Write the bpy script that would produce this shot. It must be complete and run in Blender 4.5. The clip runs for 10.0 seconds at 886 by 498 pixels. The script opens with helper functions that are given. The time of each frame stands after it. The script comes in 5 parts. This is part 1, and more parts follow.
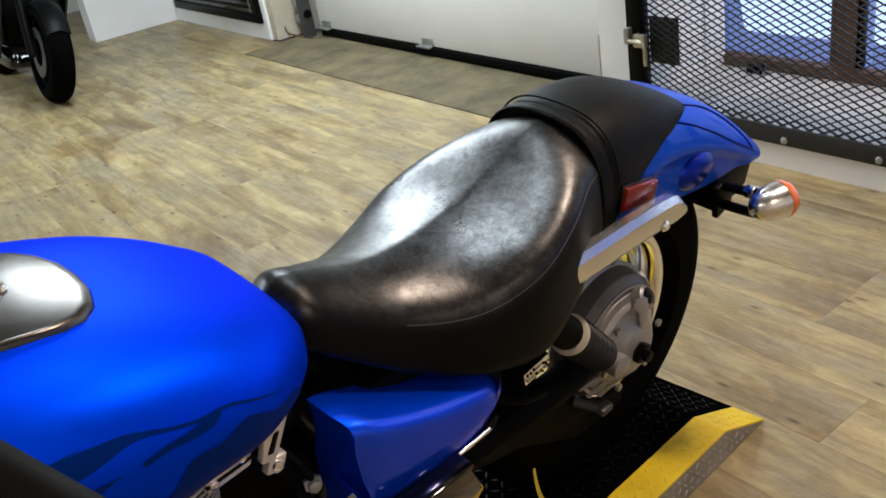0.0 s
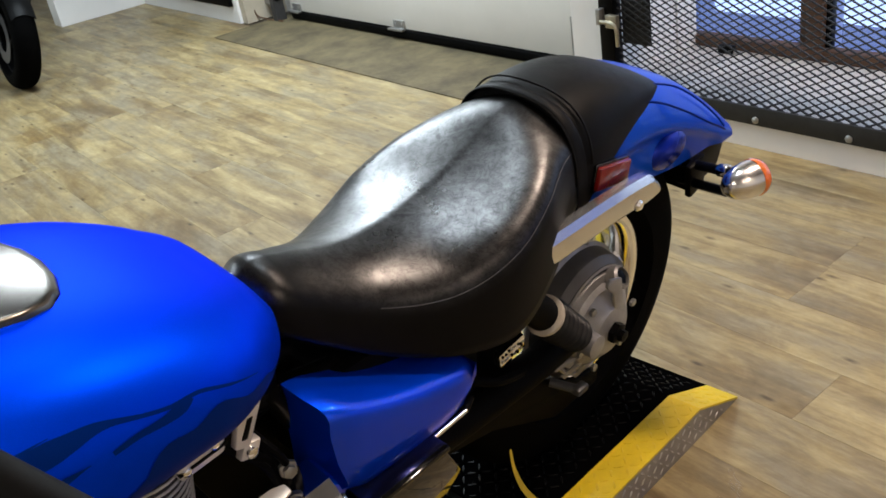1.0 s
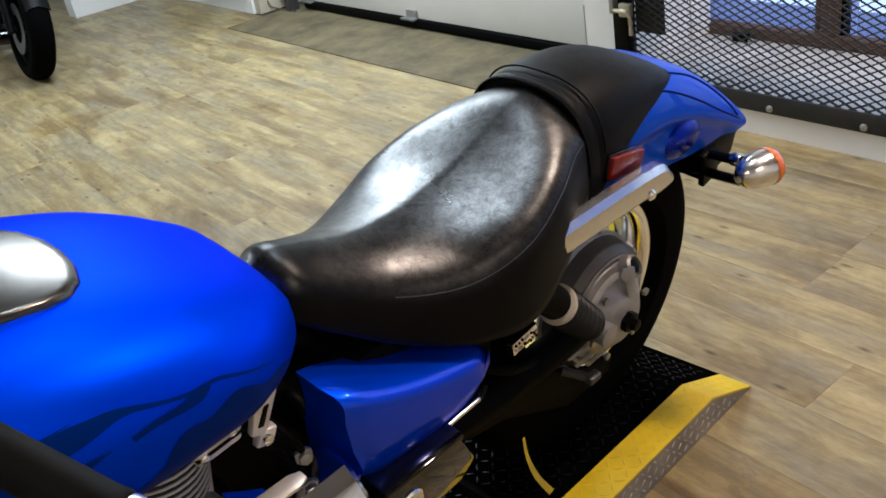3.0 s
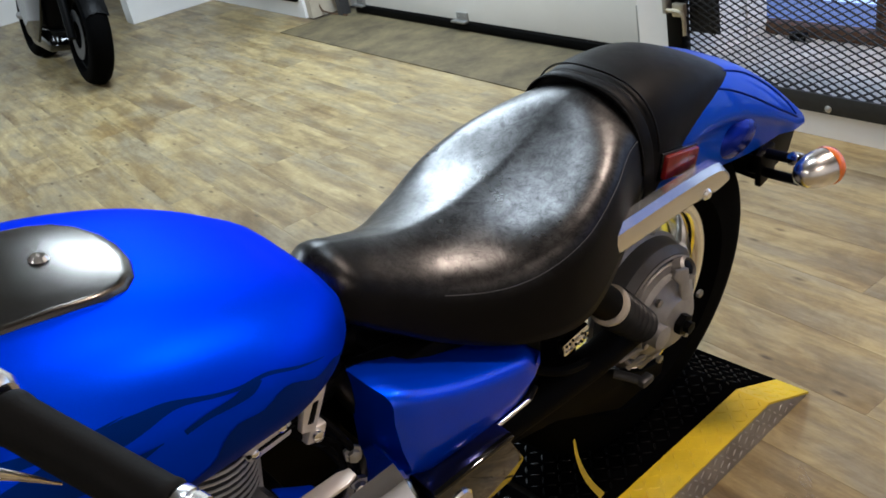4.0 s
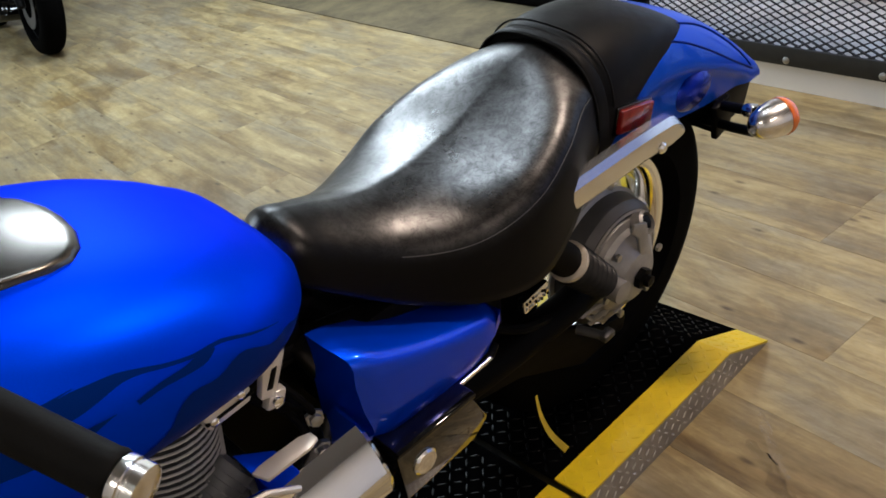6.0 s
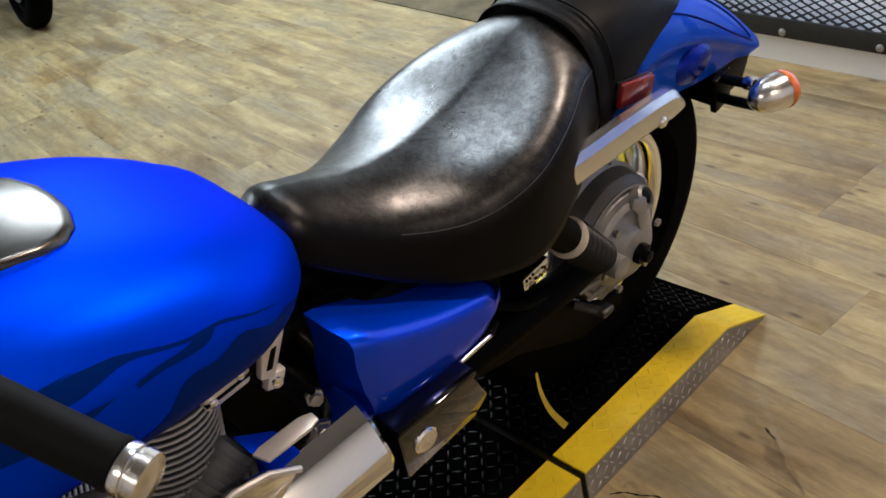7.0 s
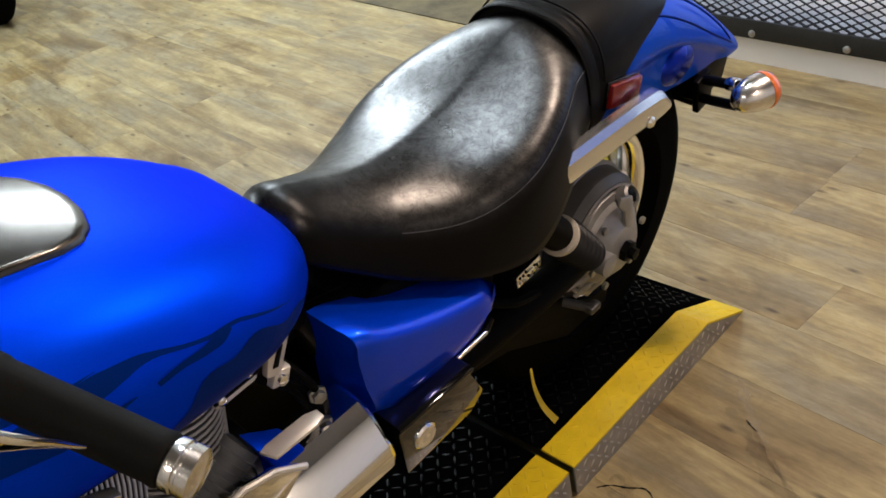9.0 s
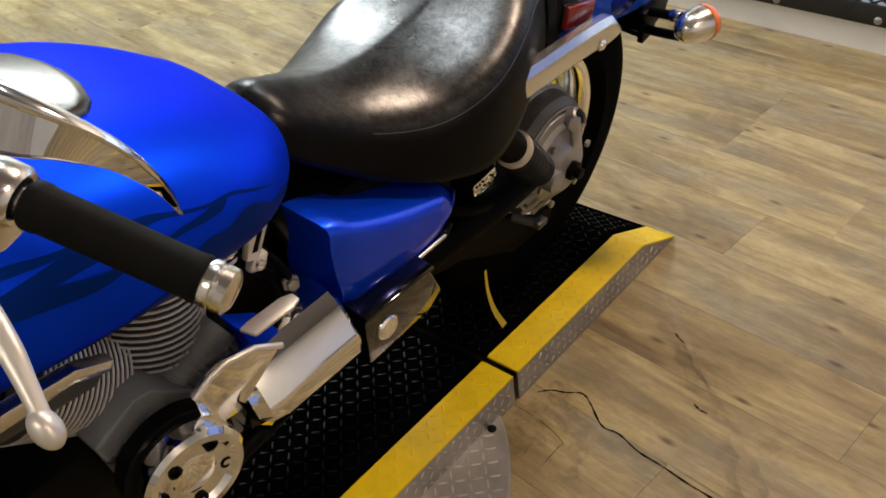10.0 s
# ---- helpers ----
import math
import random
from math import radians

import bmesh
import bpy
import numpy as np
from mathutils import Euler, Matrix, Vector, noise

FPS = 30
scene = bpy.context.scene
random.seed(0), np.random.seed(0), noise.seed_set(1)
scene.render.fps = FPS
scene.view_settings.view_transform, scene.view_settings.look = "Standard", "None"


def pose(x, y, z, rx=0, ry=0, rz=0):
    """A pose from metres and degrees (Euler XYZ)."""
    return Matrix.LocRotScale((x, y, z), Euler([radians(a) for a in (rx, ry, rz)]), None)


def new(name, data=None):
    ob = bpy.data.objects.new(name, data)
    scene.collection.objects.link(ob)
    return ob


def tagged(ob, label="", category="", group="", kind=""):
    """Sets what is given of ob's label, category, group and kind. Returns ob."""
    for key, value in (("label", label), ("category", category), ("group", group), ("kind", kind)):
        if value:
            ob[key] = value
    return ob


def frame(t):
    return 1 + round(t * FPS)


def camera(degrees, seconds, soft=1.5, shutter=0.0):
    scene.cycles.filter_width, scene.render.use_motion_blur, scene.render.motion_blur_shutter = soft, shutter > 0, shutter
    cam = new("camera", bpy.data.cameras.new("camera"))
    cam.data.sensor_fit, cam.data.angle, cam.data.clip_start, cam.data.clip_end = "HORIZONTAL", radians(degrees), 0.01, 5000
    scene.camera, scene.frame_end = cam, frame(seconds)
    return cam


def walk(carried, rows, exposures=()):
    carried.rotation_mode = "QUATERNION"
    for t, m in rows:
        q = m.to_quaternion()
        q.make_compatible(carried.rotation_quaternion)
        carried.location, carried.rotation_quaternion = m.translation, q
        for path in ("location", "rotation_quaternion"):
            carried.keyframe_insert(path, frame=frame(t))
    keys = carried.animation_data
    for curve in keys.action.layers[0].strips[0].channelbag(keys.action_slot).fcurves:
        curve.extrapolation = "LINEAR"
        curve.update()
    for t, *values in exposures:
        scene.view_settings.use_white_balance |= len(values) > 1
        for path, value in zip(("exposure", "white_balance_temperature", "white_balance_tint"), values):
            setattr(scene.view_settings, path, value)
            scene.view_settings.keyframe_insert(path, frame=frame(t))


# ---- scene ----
cam = camera(53.02, 10.0, soft=1.7)
# seconds, eye x y z, yaw, pitch, roll
PATH = [
    (0.0, 1.0393, -1.0749, 1.3149, 51.234, -26.794, -10.082),
    (0.5, 1.0362, -1.0723, 1.3105, 50.551, -27.712, -9.530),
    (1.0, 1.0348, -1.0695, 1.3072, 49.644, -28.079, -10.074),
    (1.5, 1.0337, -1.0762, 1.3048, 50.087, -28.749, -9.410),
    (2.0, 1.0377, -1.0740, 1.3064, 51.188, -28.417, -10.292),
    (2.2, 1.0374, -1.0736, 1.3071, 50.790, -28.824, -11.235),
    (3.3, 1.0400, -1.0760, 1.3114, 50.529, -28.661, -10.240),
    (3.5, 1.0398, -1.0765, 1.3043, 50.456, -29.311, -10.055),
    (4.0, 1.0349, -1.0753, 1.3009, 54.156, -27.710, -11.972),
    (4.5, 1.0326, -1.0630, 1.2996, 53.722, -28.933, -12.861),
    (5.0, 1.0362, -1.0702, 1.3003, 53.717, -29.108, -13.059),
    (5.5, 1.0351, -1.0708, 1.2925, 53.249, -30.392, -12.652),
    (6.0, 1.0445, -1.0612, 1.2928, 52.586, -30.456, -13.033),
    (6.2, 1.0440, -1.0586, 1.2895, 52.638, -31.590, -13.466),
    (7.3, 1.0150, -1.0591, 1.2934, 52.446, -32.267, -13.158),
    (7.5, 1.0081, -1.0553, 1.3046, 53.401, -31.458, -13.296),
    (8.0, 0.9906, -1.0479, 1.3035, 53.974, -31.401, -12.755),
    (8.5, 0.9904, -1.0440, 1.2946, 52.267, -33.231, -13.520),
    (9.0, 1.0016, -1.1014, 1.3088, 49.613, -32.867, -11.995),
    (9.1, 1.0072, -1.1330, 1.3130, 49.250, -33.020, -12.300),
    (9.2, 1.0162, -1.1709, 1.3128, 50.570, -33.158, -13.159),
    (9.3, 1.0156, -1.1990, 1.3165, 52.600, -34.420, -14.200),
    (9.4, 1.0163, -1.2216, 1.3191, 52.053, -35.652, -13.609),
    (9.5, 1.0158, -1.2309, 1.3127, 49.675, -35.811, -11.973),
    (9.6, 1.0248, -1.2355, 1.3139, 48.091, -36.800, -11.356),
    (9.8, 1.0330, -1.2350, 1.3100, 45.150, -37.500, -9.350),
    (10.0, 1.0311, -1.2185, 1.3011, 44.504, -36.635, -7.733),
]
walk(cam, [(t, pose(x, y, z, 90 + pitch, 0, yaw) @ pose(0, 0, 0, 0, 0, roll)) for t, x, y, z, yaw, pitch, roll in PATH],
     exposures=[(0.0, -0.05, 6500, 10), (2.0, -0.01, 6450, 10), (4.0, -0.09, 6150, 10), (6.0, -0.17, 6350, 10), (8.0, -0.03, 6300, 10), (9.0, -0.07, 6550, 10), (10.0, -0.05, 7000, 10)])

# ---- places ----
ROOM = pose(0, 0, 0, 0, 0, -5.8)              # the building's axes: u along the back wall, v towards it
BIKE = pose(0, 0, 0.076, 0, 9.6, 0.74)        # the motorcycle leans on its side stand
DECK_Z = 0.076

# ---- light ----
world = bpy.data.worlds.new("world")
scene.world = world
world.use_nodes = True
world.node_tree.nodes["Background"].inputs[0].default_value = (0.55, 0.7, 1.0, 1)
world.node_tree.nodes["Background"].inputs[1].default_value = 0.3


def area_lamp(name, u, v, z, sx, sy, watts, colour):
    d = bpy.data.lights.new(name, "AREA")
    d.shape, d.size, d.size_y, d.energy, d.color = "RECTANGLE", sx, sy, watts, colour
    ob = new(name, d)
    ob.matrix_world = ROOM @ pose(u, v, z)
    return ob


COOL, BLUISH, WARM = (0.77, 0.90, 1.0), (0.78, 0.90, 1.0), (1.0, 0.78, 0.63)
LAMPS = [  # u, v, size u, size v, watts, colour
    (-3.05, 1.0, 1.3, 1.2, 150, COOL),
    (-0.15, 0.20, 0.30, 0.30, 14, BLUISH),
    (0.85, 1.0, 0.28, 0.28, 55, WARM),
    (-5.6, -2.2, 0.5, 1.2, 100, COOL),
    (1.2, -3.5, 1.4, 0.5, 32, (1.0, 0.91, 0.80)),
    (3.4, -0.9, 0.3, 0.8, 32, WARM),
]
for u, v, sx, sy, watts, colour in LAMPS:
    area_lamp("ceiling_lamp_light", u, v, 2.93, sx, sy, watts, colour)
# daylight through the window behind the mesh
sky = area_lamp("window_daylight", 0.2, 2.08, 0.85, 2.7, 1.25, 15, (0.62, 0.78, 1.0))
sky.matrix_world = ROOM @ pose(0.2, 2.08, 0.85, -78, 0, 0)


# ---- materials ----
def mat(name, colour, rough=0.5, metal=0.0, coat=0.0, var=0.0, scale=8.0, bump=0.0, bump_scale=60.0, rough_var=0.0, spec=0.5, stretch=(1, 1, 1), colour2=None, crease=0.0, tint=None):
    m = bpy.data.materials.new(name)
    m.use_nodes = True
    n, l = m.node_tree.nodes, m.node_tree.links
    b = n["Principled BSDF"]
    b.inputs["Base Color"].default_value = (*colour, 1)
    b.inputs["Roughness"].default_value = rough
    b.inputs["Metallic"].default_value = metal
    b.inputs["Coat Weight"].default_value = coat
    b.inputs["Coat Roughness"].default_value = 0.06
    b.inputs["Specular IOR Level"].default_value = spec
    if tint:
        b.inputs["Specular Tint"].default_value = (*tint, 1)
    co = n.new("ShaderNodeTexCoord")
    mp = n.new("ShaderNodeMapping")
    mp.inputs["Scale"].default_value = stretch
    l.new(co.outputs["Object"], mp.inputs[0])
    if var or colour2:
        t = n.new("ShaderNodeTexNoise")
        t.inputs["Scale"].default_value, t.inputs["Detail"].default_value, t.inputs["Roughness"].default_value = scale, 6, 0.65
        l.new(mp.outputs[0], t.inputs["Vector"])
        r = n.new("ShaderNodeValToRGB")
        r.color_ramp.elements[0].position, r.color_ramp.elements[1].position = 0.32, 0.68
        c2 = colour2 or tuple(c * (1 - var) for c in colour)
        r.color_ramp.elements[0].color, r.color_ramp.elements[1].color = (*c2, 1), (*colour, 1)
        l.new(t.outputs["Fac"], r.inputs[0])
        l.new(r.outputs[0], b.inputs["Base Color"])
    if rough_var:
        t = n.new("ShaderNodeTexNoise")
        t.inputs["Scale"].default_value, t.inputs["Detail"].default_value = scale * 2.3, 5
        l.new(mp.outputs[0], t.inputs["Vector"])
        r = n.new("ShaderNodeMapRange")
        r.inputs["To Min"].default_value, r.inputs["To Max"].default_value = max(0.02, rough - rough_var), rough + rough_var
        l.new(t.outputs["Fac"], r.inputs["Value"])
        l.new(r.outputs[0], b.inputs["Roughness"])
    if bump:
        t = n.new("ShaderNodeTexNoise")
        t.inputs["Scale"].default_value, t.inputs["Detail"].default_value = bump_scale, 4
        l.new(mp.outputs[0], t.inputs["Vector"])
        bp = n.new("ShaderNodeBump")
        bp.inputs["Strength"].default_value, bp.inputs["Distance"].default_value = min(1.0, bump * 2), 0.16 / bump_scale
        l.new(t.outputs["Fac"], bp.inputs["Height"])
        l.new(bp.outputs[0], b.inputs["Normal"])
        if crease:
            v = n.new("ShaderNodeTexNoise")
            v.inputs["Scale"].default_value, v.inputs["Detail"].default_value, v.inputs["Distortion"].default_value = 120, 5, 0.8
            l.new(mp.outputs[0], v.inputs["Vector"])
            b2 = n.new("ShaderNodeBump")
            b2.inputs["Strength"].default_value, b2.inputs["Distance"].default_value = crease, 0.002
            l.new(v.outputs["Fac"], b2.inputs["Height"])
            l.new(b2.outputs[0], bp.inputs["Normal"])
    return m


def glow(name, colour, strength):
    m = bpy.data.materials.new(name)
    m.use_nodes = True
    b = m.node_tree.nodes["Principled BSDF"]
    b.inputs["Base Color"].default_value = (0.02, 0.02, 0.02, 1)
    b.inputs["Emission Color"].default_value = (*colour, 1)
    b.inputs["Emission Strength"].default_value = strength
    return m


def plank_material():
    m = mat("oak_look_vinyl", (0.4, 0.3, 0.18), 0.42)
    n, l = m.node_tree.nodes, m.node_tree.links
    b = n["Principled BSDF"]
    geo = n.new("ShaderNodeTexCoord")
    oi = n.new("ShaderNodeObjectInfo")
    add = n.new("ShaderNodeVectorMath")
    mul = n.new("ShaderNodeVectorMath")
    mul.operation = "SCALE"
    mul.inputs[0].default_value = (13.1, 7.7, 3.3)
    l.new(oi.outputs["Random"], mul.inputs["Scale"])
    l.new(geo.outputs["Object"], add.inputs[0])
    l.new(mul.outputs[0], add.inputs[1])

    def noise_tex(sx, sy, scale, detail, rough=0.6, warp=0.0):
        mp = n.new("ShaderNodeMapping")
        mp.inputs["Scale"].default_value = (sx, sy, 1)
        l.new(add.outputs[0], mp.inputs[0])
        t = n.new("ShaderNodeTexNoise")
        t.inputs["Scale"].default_value, t.inputs["Detail"].default_value, t.inputs["Roughness"].default_value = scale, detail, rough
        t.inputs["Distortion"].default_value = warp
        l.new(mp.outputs[0], t.inputs["Vector"])
        return t.outputs["Fac"]

    def ramp(src, stops):
        r = n.new("ShaderNodeValToRGB")
        e = r.color_ramp.elements
        e[0].position, e[0].color = stops[0][0], (*stops[0][1], 1)
        e[1].position, e[1].color = stops[-1][0], (*stops[-1][1], 1)
        for p, c in stops[1:-1]:
            k = e.new(p)
            k.color = (*c, 1)
        l.new(src, r.inputs[0])
        return r.outputs[0]

    def mix(a, c, f, kind="MIX"):
        x = n.new("ShaderNodeMix")
        x.data_type, x.blend_type = "RGBA", kind
        if isinstance(f, float):
            x.inputs[0].default_value = f
        else:
            l.new(f, x.inputs[0])
        for s, v in ((6, a), (7, c)):
            if isinstance(v, tuple):
                x.inputs[s].default_value = (*v, 1)
            else:
                l.new(v, x.inputs[s])
        return x.outputs[2]

    streak = ramp(noise_tex(0.9, 7.0, 2.0, 5, 0.55, 0.6), [(0.24, (0.172, 0.126, 0.062)), (0.44, (0.275, 0.214, 0.108)), (0.56, (0.378, 0.306, 0.160)), (0.78, (0.475, 0.40, 0.232))])
    patch = ramp(noise_tex(1.3, 4.0, 1.9, 5, 0.62, 0.5), [(0.44, (0, 0, 0)), (0.66, (0.85, 0.85, 0.85))])
    c = mix(streak, (0.25, 0.224, 0.165), patch)
    brown = ramp(noise_tex(1.0, 2.8, 1.6, 4, 0.6, 0.6), [(0.5, (1, 1, 1)), (0.68, (0.52, 0.42, 0.29))])
    c = mix(c, brown, 0.8, "MULTIPLY")
    grain = ramp(noise_tex(2.0, 45, 3.0, 5, 0.6, 0.3), [(0.3, (0.82, 0.80, 0.76)), (0.7, (1.06, 1.06, 1.05))])
    c = mix(c, grain, 0.7, "MULTIPLY")
    wave = n.new("ShaderNodeTexWave")
    wave.wave_type, wave.bands_direction = "BANDS", "Y"
    wave.inputs["Scale"].default_value, wave.inputs["Distortion"].default_value, wave.inputs["Detail"].default_value = 3.2, 11.0, 4.0
    wave.inputs["Detail Scale"].default_value, wave.inputs["Detail Roughness"].default_value = 0.9, 0.62
    mw = n.new("ShaderNodeMapping")
    mw.inputs["Scale"].default_value = (0.55, 2.2, 1)
    l.new(add.outputs[0], mw.inputs[0])
    l.new(mw.outputs[0], wave.inputs["Vector"])
    rings = ramp(wave.outputs["Fac"], [(0.08, (0.66, 0.60, 0.50)), (0.55, (1.04, 1.04, 1.03))])
    c = mix(c, rings, mix((0.14, 0.14, 0.14), (0.42, 0.42, 0.42), patch), "MULTIPLY")
    speck = ramp(noise_tex(5, 16, 5.0, 9, 0.72, 0.2), [(0.34, (0.80, 0.78, 0.75)), (0.62, (1.07, 1.07, 1.06))])
    c = mix(c, speck, 0.8, "MULTIPLY")
    vor = n.new("ShaderNodeTexVoronoi")
    vor.voronoi_dimensions = "2D"
    mp = n.new("ShaderNodeMapping")
    mp.inputs["Scale"].default_value = (1.9, 5.5, 1)
    l.new(add.outputs[0], mp.inputs[0])
    l.new(mp.outputs[0], vor.inputs["Vector"])
    vor.inputs["Scale"].default_value = 1.15
    knot = ramp(vor.outputs["Distance"], [(0.012, (0.22, 0.17, 0.12)), (0.055, (1, 1, 1))])
    c = mix(c, knot, 0.8, "MULTIPLY")
    blotch = ramp(noise_tex(1.0, 1.6, 5.5, 6, 0.7, 1.2), [(0.34, (0.72, 0.66, 0.54)), (0.60, (1.06, 1.05, 1.0))])
    c = mix(c, blotch, 0.75, "MULTIPLY")
    tone = ramp(oi.outputs["Random"], [(0.0, (0.95, 0.945, 0.94)), (1.0, (1.05, 1.045, 1.03))])
    c = mix(c, tone, 1.0, "MULTIPLY")
    l.new(c, b.inputs["Base Color"])
    rr = n.new("ShaderNodeMapRange")
    rr.inputs["To Min"].default_value, rr.inputs["To Max"].default_value = 0.34, 0.55
    l.new(noise_tex(2, 2, 2, 4), rr.inputs["Value"])
    l.new(rr.outputs[0], b.inputs["Roughness"])
    bp = n.new("ShaderNodeBump")
    bp.inputs["Strength"].default_value, bp.inputs["Distance"].default_value = 0.15, 0.002
    l.new(noise_tex(3, 60, 3.0, 5), bp.inputs["Height"])
    l.new(bp.outputs[0], b.inputs["Normal"])
    return m


VINYL = plank_material()
BLUE = mat("candy_blue_paint", (0.0, 0.052, 0.84), 0.44, 0.78, 0.0, 0.10, 900, spec=0.04, tint=(0.04, 0.28, 1.0))
FENDER_BLUE = mat("deep_candy_blue_paint", (0.002, 0.088, 0.62), 0.42, 0.60, 0.40, 0.10, 900, spec=0.15, tint=(0.04, 0.28, 1.0))
BLUE_GLOSS = mat("glossy_candy_blue_paint", (0.0, 0.062, 0.86), 0.36, 0.60, 0.60, 0.10, 900, spec=0.2, tint=(0.04, 0.28, 1.0))
BOSS_BLUE = mat("dark_gloss_blue_paint", (0.0, 0.016, 0.30), 0.25, 0.6, 0.22, 0.10, 900, spec=0.1)
MIRROR = mat("mirror_glass", (0.85, 0.86, 0.88), 0.02, 1.0)
BRIGHT_CHROME = mat("bright_chrome", (0.95, 0.94, 0.92), 0.07, 1.0, rough_var=0.02, scale=20)
# flame paint, also laid as painted shade on the lower flank and fender grooves
FLAME_AND_SHADE = mat("ghost_flame_and_shade_blue", (0.001, 0.022, 0.19), 0.46, 0.5, 0.0, 0.1, 900, spec=0.15, tint=(0.02, 0.2, 1.0))


def seat_vinyl():
    """Black vinyl whose crown is rubbed to a polish; the mesh carries how far as 'polish'."""
    m = mat("black_vinyl_seat", (0.0028, 0.0026, 0.0026), 0.3, 0, 0.0, 0.35, 25)
    n, l = m.node_tree.nodes, m.node_tree.links
    b = n["Principled BSDF"]
    co = n.new("ShaderNodeTexCoord")
    worn = n.new("ShaderNodeAttribute")
    worn.attribute_name = "polish"

    def noise_tex(scale, detail, rough, warp=0.0):
        t = n.new("ShaderNodeTexNoise")
        t.inputs["Scale"].default_value, t.inputs["Detail"].default_value, t.inputs["Roughness"].default_value, t.inputs["Distortion"].default_value = scale, detail, rough, warp
        l.new(co.outputs["Object"], t.inputs["Vector"])
        return t.outputs["Fac"]

    def span(src, a0, a1, b0, b1):
        r = n.new("ShaderNodeMapRange")
        for k, v in zip(("From Min", "From Max", "To Min", "To Max"), (a0, a1, b0, b1)):
            r.inputs[k].default_value = v
        l.new(src, r.inputs["Value"])
        return r.outputs[0]

    def blend(f, u, v):
        x = n.new("ShaderNodeMix")
        l.new(f, x.inputs[0])
        for k, q in ((2, u), (3, v)):
            if isinstance(q, float):
                x.inputs[k].default_value = q
            else:
                l.new(q, x.inputs[k])
        return x.outputs[0]

    scuff = span(noise_tex(30, 8, 0.7, 1.2), 0.34, 0.62, 0.38, 0.92)
    # fine dark creases that wander through the polish
    ridge = n.new("ShaderNodeMath")
    ridge.operation = "SUBTRACT"
    ridge.inputs[1].default_value = 0.5
    l.new(noise_tex(34, 5, 0.62, 2.2), ridge.inputs[0])
    fold = n.new("ShaderNodeMath")
    fold.operation = "ABSOLUTE"
    l.new(ridge.outputs[0], fold.inputs[0])
    both = n.new("ShaderNodeMath")
    both.operation = "MULTIPLY"
    l.new(scuff, both.inputs[0])
    l.new(span(fold.outputs[0], 0.0, 0.035, 0.55, 1.0), both.inputs[1])
    l.new(blend(worn.outputs["Fac"], 0.12, both.outputs[0]), b.inputs["Specular IOR Level"])
    l.new(blend(worn.outputs["Fac"], 0.46, span(noise_tex(14, 5, 0.6), 0.3, 0.7, 0.25, 0.33)), b.inputs["Roughness"])
    l.new(blend(worn.outputs["Fac"], 0.0, span(noise_tex(22, 6, 0.68, 1.5), 0.42, 0.64, 0.0, 0.46)), b.inputs["Coat Weight"])
    b.inputs["Coat Roughness"].default_value = 0.36
    bp = n.new("ShaderNodeBump")
    bp.inputs["Strength"].default_value, bp.inputs["Distance"].default_value = 0.10, 0.0005
    l.new(noise_tex(160, 5, 0.65, 0.6), bp.inputs["Height"])
    l.new(bp.outputs[0], b.inputs["Normal"])
    return m


LEATHER = seat_vinyl()
BELLOWS = mat("bellows_rubber", (0.006, 0.006, 0.006), 0.42, var=0.3, scale=30, spec=0.25)
LEATHER_SIDE = mat("black_vinyl_side", (0.004, 0.004, 0.0039), 0.50, 0, 0.0, 0.3, 25, 0.25, 420, 0.08, 0.11)
THREAD = mat("grey_thread", (0.05, 0.05, 0.052), 0.7)
CHROME = mat("chrome", (0.90, 0.89, 0.88), 0.12, 1.0, rough_var=0.03, scale=20)
SATIN = mat("satin_chrome", (0.72, 0.71, 0.69), 0.22, 1.0, rough_var=0.05, scale=20)
ALLOY = mat("cast_alloy", (0.36, 0.355, 0.35), 0.45, 0.5, var=0.35, scale=14, bump=0.1, bump_scale=150)
GREY_CASE = mat("grey_engine_paint", (0.17, 0.182, 0.192), 0.55, 0.1, var=0.3, scale=16, bump=0.1, bump_scale=200)
DRUM = mat("dark_drum_paint", (0.06, 0.06, 0.062), 0.42, 0.3, var=0.3, scale=20)
FIN = mat("fin_alloy", (0.60, 0.60, 0.59), 0.42, 0.3, var=0.3, scale=30)
DARK = mat("black_frame_paint", (0.003, 0.003, 0.0032), 0.4, 0, 0.0, 0.3, 14, spec=0.06)
GLOSS_BLACK = mat("gloss_black_plastic", (0.003, 0.003, 0.0032), 0.07, 0, 0.0, 0.2, 10, spec=0.5)
MIRROR_BLACK = mat("polished_black_enamel", (0.003, 0.003, 0.003), 0.03, 0, 0.6, 0.2, 10, spec=1.0)
RUBBER = mat("tyre_rubber", (0.0016, 0.0016, 0.0017), 0.75, var=0.35, scale=18, bump=0.25, bump_scale=160, spec=0.02)
GRIP = mat("grip_rubber", (0.005, 0.0048, 0.0045), 0.65, var=0.3, scale=30, bump=0.2, bump_scale=300, spec=0.10)
RED = mat("red_reflector", (0.20, 0.008, 0.006), 0.25, 0, 0.4, 0.4, 60, 0.3, 260)
AMBER = mat("amber_lens", (0.75, 0.16, 0.02), 0.2, 0, 0.5, 0.2, 60, 0.2, 260)
YELLOW = mat("yellow_paint", (0.74, 0.53, 0.008), 0.42, 0, 0.1, 0.25, 9, 0.12, 90, 0.08)
DECK_BLACK = mat("black_tread_paint", (0.0018, 0.0018, 0.002), 0.45, 0.0, 0.0, 0.5, 10, 0.12, 120, 0.08, 0.0)
DECK_TREAD = mat("rubbed_black_tread", (0.004, 0.004, 0.004), 0.34, var=0.6, scale=12, spec=0.06)
TREAD = mat("bare_tread_plate", (0.36, 0.34, 0.315), 0.45, 0.6, var=0.4, scale=9, bump=0.12, bump_scale=120, rough_var=0.1)
